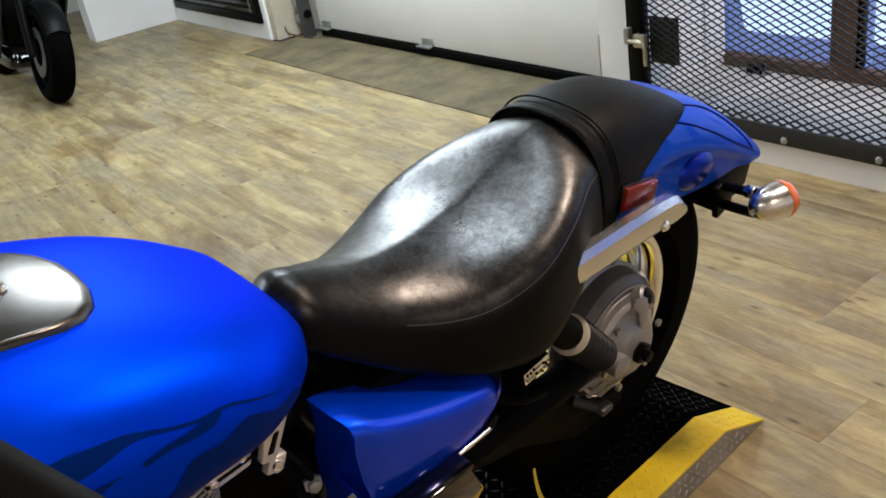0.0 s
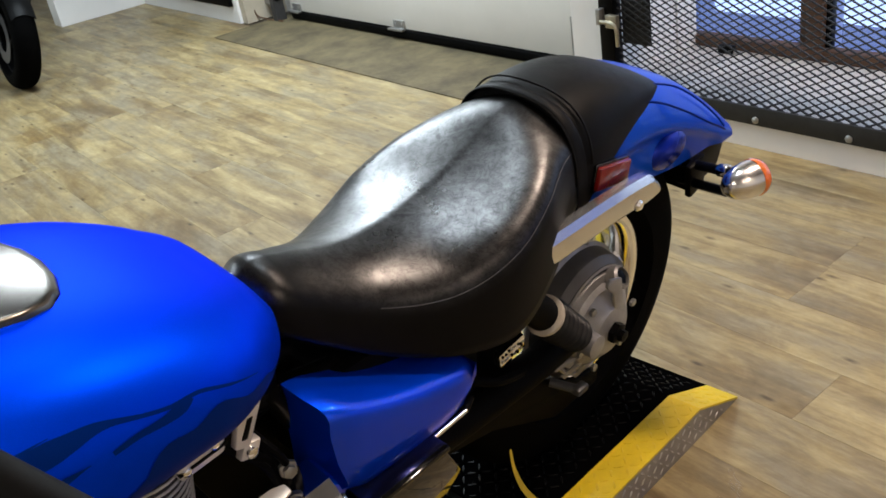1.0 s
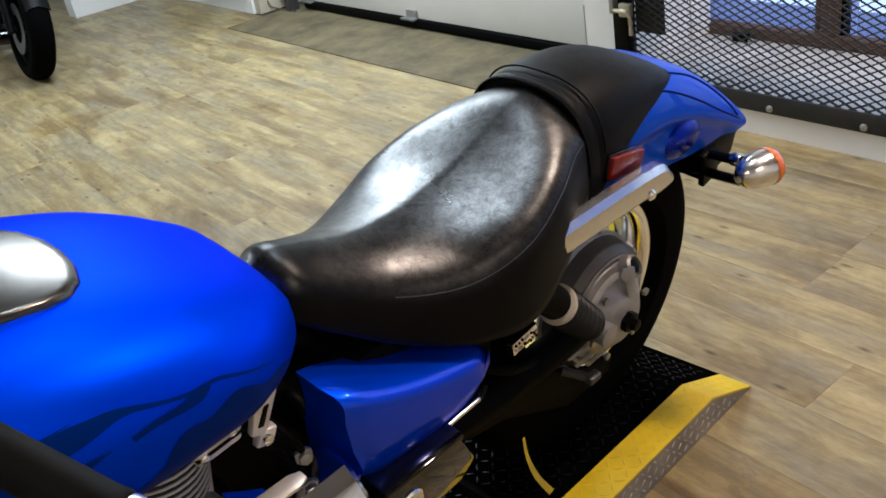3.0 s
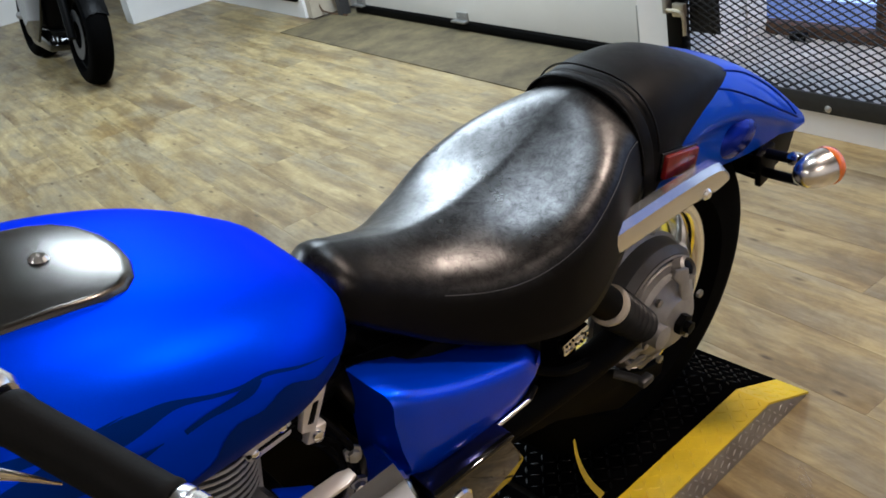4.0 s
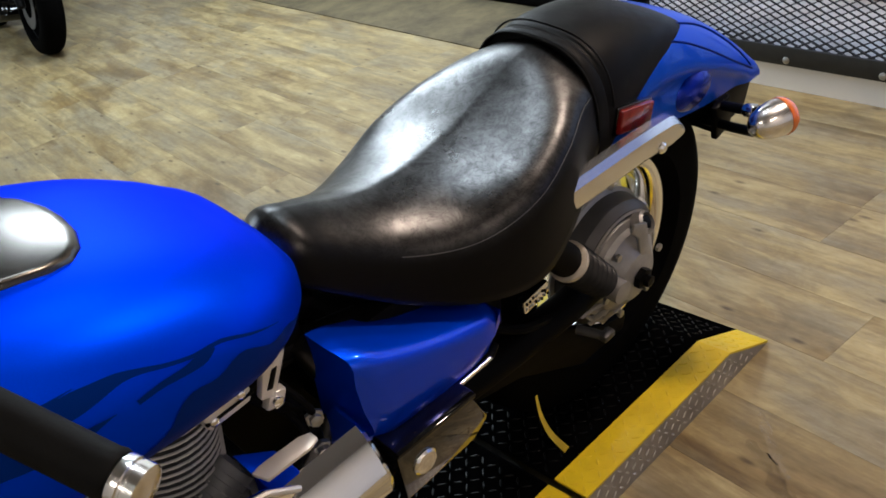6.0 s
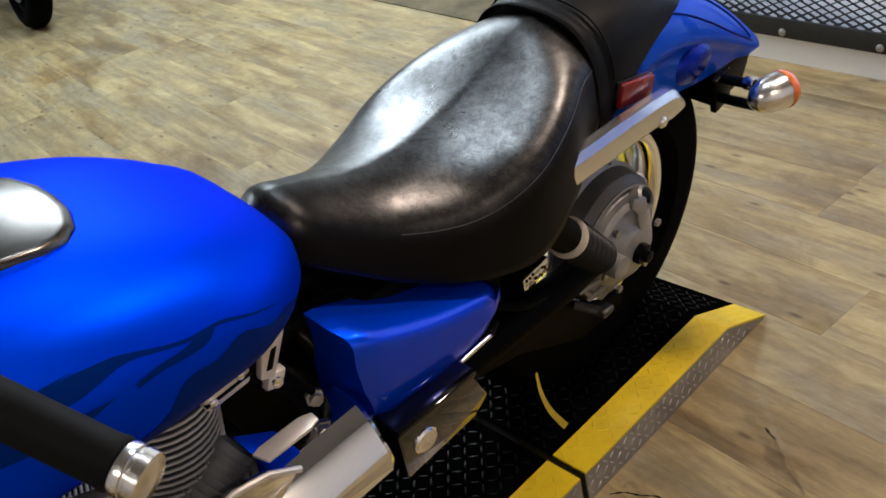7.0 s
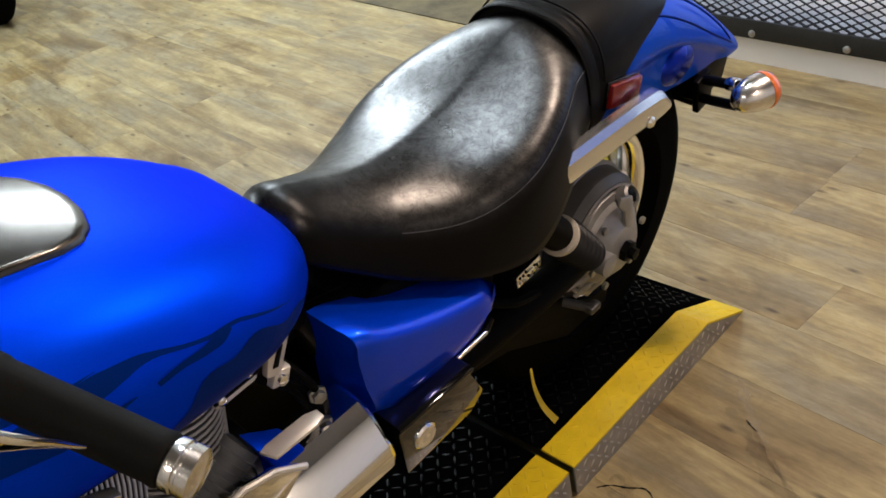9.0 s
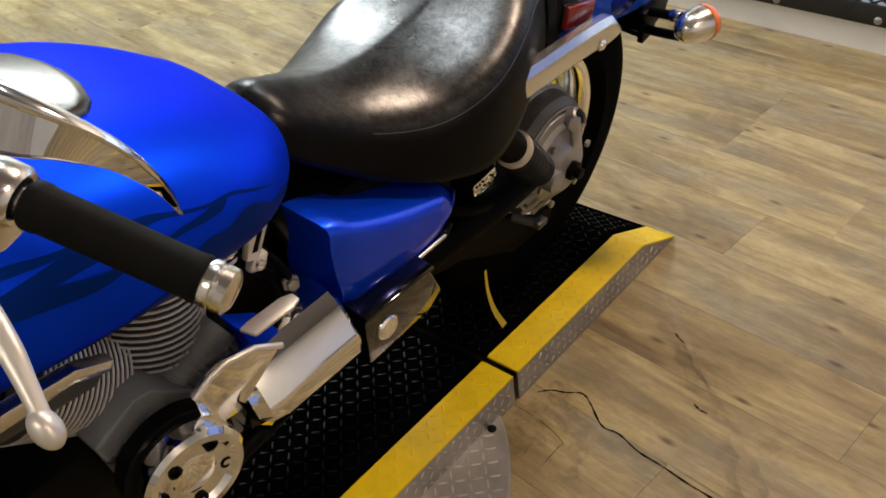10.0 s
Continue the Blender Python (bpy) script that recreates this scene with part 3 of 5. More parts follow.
def deck_section(y0, y1, ramped, label):
    d = thing("lift_deck", pose(0, 0, 0), label, "lift deck", "lift deck sections")
    for x0, x1, m, nm in ((-DX, -DI, YELLOW, "yellow_edge"), (-DI, DI, DECK_BLACK, "plate"), (DI, DX, YELLOW, "yellow_edge")):
        prof = [(y0, DECK_Z), (y1 if not ramped else BEND, DECK_Z)] + ([(TIP, TIP_Z)] if ramped else [])
        low = [(y, z - 0.005) for y, z in reversed(prof)]
        bm = bmesh.new()
        a = [bm.verts.new((x0, y, z)) for y, z in prof + low]
        b = [bm.verts.new((x1, y, z)) for y, z in prof + low]
        n = len(a)
        for k in range(n):
            bm.faces.new((a[k], a[(k + 1) % n], b[(k + 1) % n], b[k]))
        bm.faces.new(a)
        bm.faces.new(b[::-1])
        part(nm, bm, m, d, "", False)
    for s in (-1, 1):
        out = [(y0, 0.001), (y0, DECK_Z - 0.005)] + ([(BEND, DECK_Z - 0.005), (TIP - 0.005, 0.001)] if ramped else [(y1, DECK_Z - 0.005), (y1, 0.001)])
        bm = prism(out, 0.004, Matrix(((0, 0, 1, s * DX - (0.004 if s > 0 else 0)), (1, 0, 0, 0), (0, 1, 0, 0), (0, 0, 0, 1))))
        part("side_plate", bm, TREAD, d, "bare silver tread plate")
    yy = BEND if ramped else y1
    tread_part(tread_grid(-DI, DI, y0, yy), flat, DECK_TREAD, d)
    tread_part(tread_grid(DI + 0.004, DX, y0, yy), flat, YELLOW, d)
    if ramped:
        ln = math.hypot(TIP - BEND, DECK_Z)
        tread_part(tread_grid(-DI, DI, 0.004, ln - 0.01), ramp, DECK_TREAD, d)
        tread_part(tread_grid(DI + 0.004, DX, 0.004, ln - 0.01), ramp, YELLOW, d)
        sp = [q for q in tread_grid(y0, TIP, 0.006, DECK_Z - 0.006, 0.021) if q[0] < BEND or q[1] < DECK_Z * (TIP - q[0]) / (TIP - BEND) - 0.012]
    else:
        sp = tread_grid(max(y0, -1.3), y1, 0.006, DECK_Z - 0.006, 0.021)
    tread_part(sp, side, TREAD_BRIGHT, d, length=0.016, width=0.004)
    return d


deck_section(-0.268, TIP, True, "black tread-plate lift deck with yellow edges, ramping to the floor")
deck_section(-2.1, -0.284, False, "black tread-plate lift deck with yellow edges under the motorcycle")

# round silver base plate let out beside the deck
base = thing("base_plate", pose(0, 0, 0), "round bare tread-plate base beside the lift deck", "base plate")
part("plate", lathe([(0.001, 0.001), (0.492, 0.001), (0.494, 0.003), (0.494, 0.009), (0.491, 0.012), (0.001, 0.012)], 72, pose(-0.05, -0.72, 0)), TREAD, base)
tp = [q for q in tread_grid(0.255, 0.445, -1.05, -0.3) if math.hypot(q[0] + 0.05, q[1] + 0.72) < 0.475]
tread_part(tp, lambda u, v: (Vector((u, v, 0.012)), X, Y, Z), TREAD_BRIGHT, base)
part("screw", lathe([(0.009, 0), (0.009, 0.002), (0.004, 0.003)], 12, pose(0.262, -0.37, 0.012)), DARK, base)
# ---- the motorcycle ----
YZ = lambda x: Matrix(((0, 0, 1, x), (1, 0, 0, 0), (0, 1, 0, 0), (0, 0, 0, 1)))   # a flat shape drawn in y and z
bike = thing("motorcycle", BIKE, "candy-blue cruiser motorcycle with ghost flames, on its side stand", "motorcycle")

# tank
TY = [-1.32, -1.24, -1.12, -0.98, -0.85, -0.76, -0.70, -0.664, -0.644]
T_TOP = [0.864, 0.896, 0.908, 0.902, 0.870, 0.833, 0.800, 0.773, 0.738]
T_W = [0.092, 0.157, 0.200, 0.216, 0.212, 0.192, 0.154, 0.115, 0.078]
T_BOT = [0.80, 0.745, 0.708, 0.694, 0.690, 0.688, 0.691, 0.697, 0.710]


def tank_point(y, a, lift=0.0):
    """A point of the tank's skin: a runs from 0 (near flank) over the top (90) round in degrees."""
    w, zt, zb = spl(TY, T_W, y) + lift, spl(TY, T_TOP, y) + lift, spl(TY, T_BOT, y) - lift
    zm = zb + 0.36 * (zt - zb)
    c, s = math.cos(radians(a)), math.sin(radians(a))
    x = w * math.copysign(abs(c) ** 0.62, c)
    z = zm + (zt - zm) * abs(s) ** 0.80 if s >= 0 else zm - (zm - zb) * abs(s) ** 0.8
    return (x, y, z)


ys = [-1.32 + 0.676 * (1 - (1 - k / 44) ** 1.35) for k in range(45)]
tank = part("tank", grid_mesh([[tank_point(y, a) for a in range(0, 360, 6)] for y in ys], close_v=True, cap=True), BLUE, bike, "candy-blue teardrop fuel tank")


def flame(path, width, material=FLAME_AND_SHADE, lift=0.0006, name="flame"):
    """A lick of flame on the tank: (y, angle) stations and half-widths in metres along y-angle normals."""
    n = 40
    ks = np.linspace(0, 1, len(path))
    y = [float(spl(ks, [p[0] for p in path], t)) for t in np.linspace(0, 1, n)]
    a = [float(spl(ks, [p[1] for p in path], t)) for t in np.linspace(0, 1, n)]
    kw = np.linspace(0, 1, len(width))
    w = [max(0.0004, float(spl(kw, width, t))) for t in np.linspace(0, 1, n)]
    rows = []
    for i in range(n):
        j, k = min(i + 1, n - 1), max(i - 1, 0)
        dy, da = y[j] - y[k], (a[j] - a[k]) * 0.0028
        h = math.hypot(dy, da) or 1e-6
        rows.append([tank_point(max(-1.31, min(-0.652, y[i] - da / h * w[i] * s)), a[i] + dy / h * w[i] * s / 0.0028, lift) for s in (-1, -0.5, 0, 0.5, 1)])
    return part(name, grid_mesh(rows), material, tank, "dark blue ghost flame")


flame([(-1.06, 20), (-1.0, 23), (-0.959, 25), (-0.937, 26), (-0.915, 27), (-0.896, 26), (-0.87, 23), (-0.844, 21), (-0.823, 21.5), (-0.806, 21), (-0.774, 16), (-0.737, 10)],
      [0.010, 0.012, 0.014, 0.011, 0.007, 0.004, 0.0028, 0.0028, 0.0030, 0.0030, 0.002, 0.0])
flame([(-0.909, 14), (-0.883, 16), (-0.855, 16.5), (-0.837, 18), (-0.822, 20.5)], [0.003, 0.004, 0.006, 0.008, 0.003], lift=0.0008)
flame([(-1.24, 30), (-1.14, 34), (-1.06, 32), (-1.0, 29), (-0.95, 31)], [0.02, 0.012, 0.008, 0.004, 0.0])
flame([(-1.22, 12), (-1.12, 20), (-1.04, 16), (-0.98, 12), (-0.93, 14)], [0.03, 0.014, 0.012, 0.008, 0.0], lift=0.0009)
# the flames' dark root, which also paints in the shade of the lower flank
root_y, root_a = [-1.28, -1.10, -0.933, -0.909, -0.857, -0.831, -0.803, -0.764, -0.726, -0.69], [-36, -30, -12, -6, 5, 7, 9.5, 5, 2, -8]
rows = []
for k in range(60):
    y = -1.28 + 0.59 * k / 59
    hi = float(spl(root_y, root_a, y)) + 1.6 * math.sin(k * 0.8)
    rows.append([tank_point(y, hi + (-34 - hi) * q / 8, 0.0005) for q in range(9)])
part("flame", grid_mesh(rows), FLAME_AND_SHADE, tank, "dark blue root of the flames, with the lower flank's shade painted in")

lip = [tank_point(-1.27 + 0.60 * k / 39, -40, 0.001) for k in range(40)]
part("seam_lip", tube(lip, 0.0030, 8), DRUM, tank, "dull metal seam lip under the tank")

# filler console
half_out = [(0.078, -1.16), (0.088, -1.04), (0.090, -0.945), (0.088, -0.905), (0.079, -0.880), (0.060, -0.864), (0.030, -0.853)]
out = [(-x, y) for x, y in half_out] + [(0.0, -0.850)] + half_out[::-1]


def console_z(x, y):
    return float(spl(TY, T_TOP, y)) - 0.005 * (abs(x) / 0.08) ** 2 + 0.004


rows = [[(x * f, -1.02 + (y + 1.02) * f, console_z(x * f, -1.02 + (y + 1.02) * f) + h) for x, y in out] for f, h in ((1.03, -0.018), (1.025, -0.002), (1.01, 0.0035), (0.985, 0.0060), (0.95, 0.0062), (0.72, 0.0062), (0.45, 0.0062), (0.2, 0.0062))]
bm = grid_mesh(rows, close_v=True, cap=True)
console = part("console", bm, CONSOLE, bike, "dull chrome filler console on the tank")
for x, y in ((0.004, -0.925), (-0.012, -1.0)):
    part("screw", lathe([(0.009, 0), (0.010, 0.003), (0.007, 0.007), (0.003, 0.007), (0.003, 0.004)], 14, pose(x, y, console_z(x, y) + 0.004, -8)), CHROME, console)
part("filler_cap", lathe([(0.034, 0), (0.036, 0.006), (0.033, 0.016), (0.02, 0.02), (0.002, 0.021)], 32, pose(0, -1.04, console_z(0, -1.04) + 0.004)), CHROME, console)

# rider's seat
SY = [-0.652, -0.622, -0.57, -0.50, -0.40, -0.30, -0.21, -0.14, -0.085]
S_TOP = [0.728, 0.748, 0.736, 0.711, 0.702, 0.716, 0.746, 0.774, 0.780]
S_WT = [0.030, 0.052, 0.072, 0.100, 0.146, 0.168, 0.150, 0.120, 0.106]
S_ZE = [0.708, 0.724, 0.700, 0.668, 0.658, 0.688, 0.720, 0.738, 0.738]
S_WB = [0.046, 0.070, 0.090, 0.118, 0.166, 0.183, 0.169, 0.140, 0.122]
S_ZB = [0.690, 0.670, 0.630, 0.582, 0.548, 0.540, 0.585, 0.620, 0.650]


def seat_half(y, s):
    zt, wt, ze, wb, zb = (float(spl(SY, t, y)) for t in (S_TOP, S_WT, S_ZE, S_WB, S_ZB))
    if s < 0.6:
        q = s / 0.6
        x = wt * q
        dish = 0.005 * math.exp(-((abs(x) - 0.075) / 0.055) ** 2 - ((y + 0.30) / 0.12) ** 2)
        return x, zt - (zt - ze) * q**1.9 - dish
    q = (s - 0.6) / 0.4
    cx, cz = wt + (wb - wt) * 0.60 + 0.004, ze - (ze - zb) * 0.28
    return (1 - q) ** 2 * wt + 2 * q * (1 - q) * cx + q * q * wb, (1 - q) ** 2 * ze + 2 * q * (1 - q) * cz + q * q * zb


def seat_ring(y, half, m=30, soften=0):
    """Half a cross-section from the crown's middle to the skirt's hem, its shoulder rounded."""
    r = [half(y, j / m) for j in range(m + 1)]
    for _ in range(soften):
        r = [r[0]] + [tuple((r[j - 1][c] + 2 * r[j][c] + r[j + 1][c]) / 4 for c in (0, 1)) for j in range(1, m)] + [r[m]]
    return r


def seat_rows(ya, yb, n, half, m=18, soften=0):
    rows = []
    for k in range(n + 1):
        y = ya + (yb - ya) * k / n
        r = seat_ring(y, half, m, soften)
        row = [(-x, y, z) for x, z in reversed(r)][:-1] + [(x, y, z) for x, z in r]
        e, z = r[-1]
        rows.append([(-e * 0.8, y, z - 0.012)] + row + [(e * 0.8, y, z - 0.012)])
    return rows


seat = part("seat", grid_mesh(seat_rows(SY[0], SY[-1], 70, seat_half, 30, 14), close_v=True, cap=True), LEATHER, bike, "black vinyl rider seat with scuffed crown", angle=80)
polish = seat.data.attributes.new("polish", "FLOAT", "POINT")
per_row = 2 * 30 + 3
for k in range(71):
    y = SY[0] + (SY[-1] - SY[0]) * k / 70
    along = max(min(1.0, max(0.0, (y + 0.60) / 0.16)), min(1.0, max(0.0, (-0.595 - y) / 0.03))) * (1.0 - 0.55 * min(1.0, max(0.0, (y + 0.28) / 0.18)))
    for j in range(per_row):
        q = abs(j - 31) / 30
        f = min(1.0, max(0.0, (0.74 - q) / 0.20))
        polish.data[k * per_row + j].value = along * f * f * (3 - 2 * f)
for s in (-1, 1):
    line = []
    for k in range(60):
        y = -0.50 + 0.400 * k / 59
        x, z = seat_ring(y, seat_half, 30, 14)[20]
        line.append((s * (x + 0.0004), y, z))
    part("stitching", tube(line, 0.0007, 6), THREAD, seat, "grey stitched seam")

# pillion seat
PY = [-0.098, -0.06, 0.01, 0.09, 0.17, 0.235, 0.268]
P_TOP = [0.784, 0.792, 0.792, 0.776, 0.742, 0.706, 0.685]
P_W = [0.128, 0.128, 0.120, 0.106, 0.086, 0.058, 0.018]
P_ZB = [0.605, 0.640, 0.680, 0.705, 0.705, 0.690, 0.678]


def pillion_half(y, s):
    zt, w, zb = (float(spl(PY, t, y)) for t in (P_TOP, P_W, P_ZB))
    a = s * math.pi / 2
    return w * math.sin(a) ** 0.75, zb + (zt - zb) * max(0.0, math.cos(a)) ** 0.62


pillion = part("pillion", grid_mesh(seat_rows(PY[0], PY[-1], 34, pillion_half), close_v=True, cap=True), LEATHER_SIDE, bike, "black vinyl pillion seat")
rows = []
for k in range(15):
    ph = math.pi * k / 14
    rows.append([(x * 1.010, -0.094 - 0.012 * math.cos(ph), z + 0.006 * math.sin(ph)) for x, z in
                 [(-a, b) for a, b in reversed([pillion_half(-0.09, j / 18) for j in range(19)])][:-1] + [pillion_half(-0.09, j / 18) for j in range(19)]])
for yy in (-0.108, -0.072):
    line = [(-a * 1.012, yy, b + 0.004) for a, b in reversed([pillion_half(yy + 0.012, j / 18) for j in range(17)])] + [(a * 1.012, yy, b + 0.004) for a, b in [pillion_half(yy + 0.012, j / 18) for j in range(1, 17)]]
    part("piping", tube(line, 0.0018, 6), LEATHER, pillion, "thin piping")
part("welt", grid_mesh(rows), LEATHER_SIDE, pillion, "rolled front welt")

# rear fender
FY = [-0.26, -0.14, 0.0, 0.12, 0.24, 0.36, 0.45, 0.51, 0.54]
F_TOP = [0.640, 0.705, 0.752, 0.756, 0.714, 0.642, 0.573, 0.522, 0.492]
F_W = [0.110, 0.116, 0.122, 0.124, 0.120, 0.112, 0.098, 0.080, 0.060]
F_ZB = [0.585, 0.590, 0.590, 0.572, 0.548, 0.532, 0.515, 0.495, 0.478]


def fender_half(y, s):
    """Half section of the fender: a rounded crown over a scalloped lower flank."""
    zt, w, zb = (float(spl(FY, t, y)) for t in (F_TOP, F_W, F_ZB))
    a = s * math.pi / 2
    brow = 0.70 + 3.0 * (y - 0.16) ** 2
    f = min(1.0, max(0.0, (s - brow) / 0.10)) if -0.02 < y < 0.42 else 0.0
    f *= min(1.0, (y + 0.02) / 0.06, (0.42 - y) / 0.05) if f else 1.0
    pinch = 0.013 * f * f * (3 - 2 * f)
    return w * math.sin(a) ** 0.62 - pinch, zb + (zt - zb) * max(0.0, math.cos(a)) ** 0.85


rows = []
for k in range(65):
    y = FY[0] + (FY[-1] - FY[0]) * k / 64
    r = [fender_half(y, j / 36) for j in range(37)]
    rows.append([(-x, y, z) for x, z in reversed(r)][:-1] + [(x, y, z) for x, z in r])
fender = part("rear_fender", solid(grid_mesh(rows), 0.004), FENDER_BLUE, bike, "candy-blue rear fender with dark painted-in groove lines")
# dark tubes on the skin stand in for the shade inside two grooves
GROOVE_LINES = ([(0.06, 0.30), (0.18, 0.295), (0.27, 0.31), (0.34, 0.42), (0.40, 0.60), (0.425, 0.74)],
           [(0.06, 0.40), (0.15, 0.475), (0.25, 0.575), (0.33, 0.675), (0.40, 0.755), (0.43, 0.80)])
for side in (-1, 1):
    for st in GROOVE_LINES:
        line = []
        for k in range(36):
            y = 0.06 + (st[-1][0] - 0.06) * k / 35
            x, z = fender_half(y, float(spl([p[0] for p in st], [p[1] for p in st], y)))
            line.append((side * x, y, z + 0.0006))
        part("groove_line", tube(line, 0.0021, 6), FLAME_AND_SHADE, fender, "dark line painting the shade of a groove")
bm = bmesh.new()
bmesh.ops.create_uvsphere(bm, u_segments=24, v_segments=14, radius=1)
bmesh.ops.transform(bm, matrix=Matrix.Translation((0.104, 0.196, 0.600)) @ Matrix.Diagonal((0.020, 0.060, 0.036, 1)), verts=bm.verts)
part("boss", bm, BOSS_BLUE, fender, "domed blue plug")
reflector = part("reflector", box(0.012, 0.088, 0.040, (0.134, -0.022, 0.657), 0.004, pose(0, 0, 0, -12)), RED, bike, "red side reflector")
part("bezel", box(0.010, 0.096, 0.048, (0.127, -0.022, 0.656), 0.003, pose(0, 0, 0, -12)), GLOSS_BLACK, reflector)

# chrome fender rail
line = smooth_line([(0.150, -0.30, 0.615), (0.158, -0.18, 0.622), (0.162, -0.06, 0.624), (0.160, 0.03, 0.616), (0.158, 0.070, 0.604)])
rows = []
for k, p in enumerate(line):
    f = k / (len(line) - 1)
    h = 0.026 * (1 if f < 0.8 else max(0.35, 1 - (f - 0.8) * 3.2))
    rows.append([(p.x + dx, p.y, p.z + dz) for dx, dz in ((-0.012, -h), (0.008, -h), (0.013, -h * 0.7), (0.014, 0), (0.012, h * 0.55), (0.004, h), (-0.012, h))])
rail = part("fender_rail", grid_mesh(rows, close_v=True, cap=True), RAIL, bike, "polished chrome fender rail", angle=20)
part("bolt", lathe([(0.010, 0), (0.010, 0.004), (0.006, 0.008)], 12, frame_to((0.172, 0.0, 0.604), (1, 0, 0))), CHROME, rail)

# turn signal
sig = part("turn_signal", tube(smooth_line([(0.08, 0.30, 0.522), (0.15, 0.275, 0.545), (0.208, 0.250, 0.566)]), 0.0095, 12), DARK, bike, "rear turn signal on a black twin stalk")
part("lower_stalk", tube(smooth_line([(0.08, 0.30, 0.485), (0.15, 0.27, 0.508), (0.212, 0.236, 0.535)]), 0.0095, 12), DARK, sig)
part("stalk_plate", box(0.014, 0.05, 0.075, (0.118, 0.292, 0.508), 0.004, pose(0, 0, 0, 12)), DARK, sig)
part("tail_bracket", prism([(0.34, 0.545), (0.47, 0.520), (0.505, 0.488), (0.49, 0.430), (0.44, 0.415), (0.34, 0.47)], 0.14, YZ(-0.07), 0.010), DARK, sig, "black plate bracket under the fender tip")
part("stalk_collar", lathe([(0.0105, 0), (0.0125, 0.003), (0.0125, 0.024), (0.0105, 0.027)], 20, frame_to((0.180, 0.262, 0.556), (0.8, -0.3, 0.3))), SATIN, sig)
prof = [(0.001, -0.048), (0.013, -0.044), (0.023, -0.034), (0.030, -0.017), (0.0335, 0.004), (0.0335, 0.0175)]
SM = frame_to((0.236, 0.252, 0.560), (0.38, 0.92, 0.12), (1, 0, 0))
part("shell", lathe(prof, 32, SM), RAIL, sig, "chrome bullet shell")
part("lens", lathe([(0.0345, 0.0165), (0.0345, 0.022), (0.030, 0.032), (0.018, 0.038), (0.001, 0.040)], 32, SM), AMBER, sig, "amber lens")
part("bracket", box(0.20, 0.045, 0.05, (0.02, 0.315, 0.490), 0.008), DARK, sig)

# rear wheel
AX = (0, 0, 0.325)
WM = frame_to(AX, (1, 0, 0))
prof = []
for k in range(29):
    a = math.pi * (k / 28) - math.pi / 2
    prof.append((0.222 + 0.112 * max(0, math.cos(a)) ** 0.48, 0.092 * math.copysign(abs(math.sin(a)) ** 0.8, math.sin(a))))
prof += [(0.196, 0.062), (0.196, -0.062)]
wheel = part("rear_wheel", lathe([(0.205, -0.068), (0.198, -0.060), (0.188, -0.05), (0.180, 0.0), (0.188, 0.05), (0.198, 0.060), (0.205, 0.068), (0.195, 0.070), (0.182, 0.064), (0.172, 0.05), (0.168, 0), (0.172, -0.05), (0.182, -0.064), (0.195, -0.070)], 64, WM, True), CHROME, bike, "polished alloy rear wheel")
part("tyre", lathe(prof, 72, WM, True), RUBBER, wheel, "black rear tyre")
for k in range(5):
    a = 2 * math.pi * k / 5 + 0.3
    p = Vector((0, math.sin(a), math.cos(a)))
    part("spoke", tube([Vector(AX) + p * 0.04 + X * 0.03, Vector(AX) + p * 0.10 + X * 0.035, Vector(AX) + p * 0.176 + X * 0.03], [0.022, 0.017, 0.024], 12, True, 1.4), SATIN, wheel)
part("hub", lathe([(0.06, -0.07), (0.065, 0.0), (0.06, 0.06)], 32, WM), ALLOY, wheel)
part("valve", tube([(0.02, 0.06, 0.47), (0.055, 0.055, 0.455)], 0.004, 8), CHROME, wheel)

# final drive
HM = frame_to((0, 0, 0.325), (1, 0, 0))
drive = part("final_drive", lathe([(0.100, 0.104), (0.099, 0.110), (0.086, 0.114), (0.080, 0.124), (0.064, 0.136), (0.048, 0.148), (0.03, 0.152), (0.001, 0.152)], 56, HM), ALLOY, bike, "grey cast-alloy final drive case", angle=22)
part("drum", lathe([(0.10, 0.040), (0.129, 0.046), (0.131, 0.060), (0.126, 0.090), (0.113, 0.104), (0.098, 0.1042)], 56, HM), DRUM, drive, "dark grey painted drum", angle=22)
part("drum_ring", lathe([(0.110, 0.1045), (0.113, 0.1065), (0.108, 0.108), (0.104, 0.1046)], 56, HM, True), ALLOY, drive)
part("rim_ring", lathe([(0.129, 0.046), (0.137, 0.050), (0.138, 0.056), (0.131, 0.060)], 56, HM, True), ALLOY, drive, "bright machined rim")
part("filler_boss", lathe([(0.022, 0), (0.022, 0.02), (0.017, 0.024), (0.016, 0.012), (0.001, 0.012)], 20, frame_to((0.118, 0.035, 0.405), (0.75, 0.2, 0.6))), ALLOY, drive)
part("filler_plug", lathe([(0.014, 0), (0.014, 0.012), (0.006, 0.014)], 6, frame_to((0.124, 0.037, 0.41), (0.75, 0.2, 0.6))), DARK, drive)
for k in range(6):
    a = 2 * math.pi * k / 6 + 0.4
    part("bolt", lathe([(0.008, 0), (0.008, 0.006), (0.004, 0.007)], 6, frame_to((0.134, 0.082 * math.sin(a), 0.325 + 0.082 * math.cos(a)), (1, 0, 0))), STEEL, drive)
part("brake_arm", prism([(-0.022, 0.452), (0.016, 0.436), (0.026, 0.392), (0.044, 0.346), (0.032, 0.322), (0.010, 0.330), (0.004, 0.372), (-0.006, 0.412), (-0.028, 0.436)], 0.007, YZ(0.142), 0.003), ALLOY, drive, "cast lever arm beside the axle")
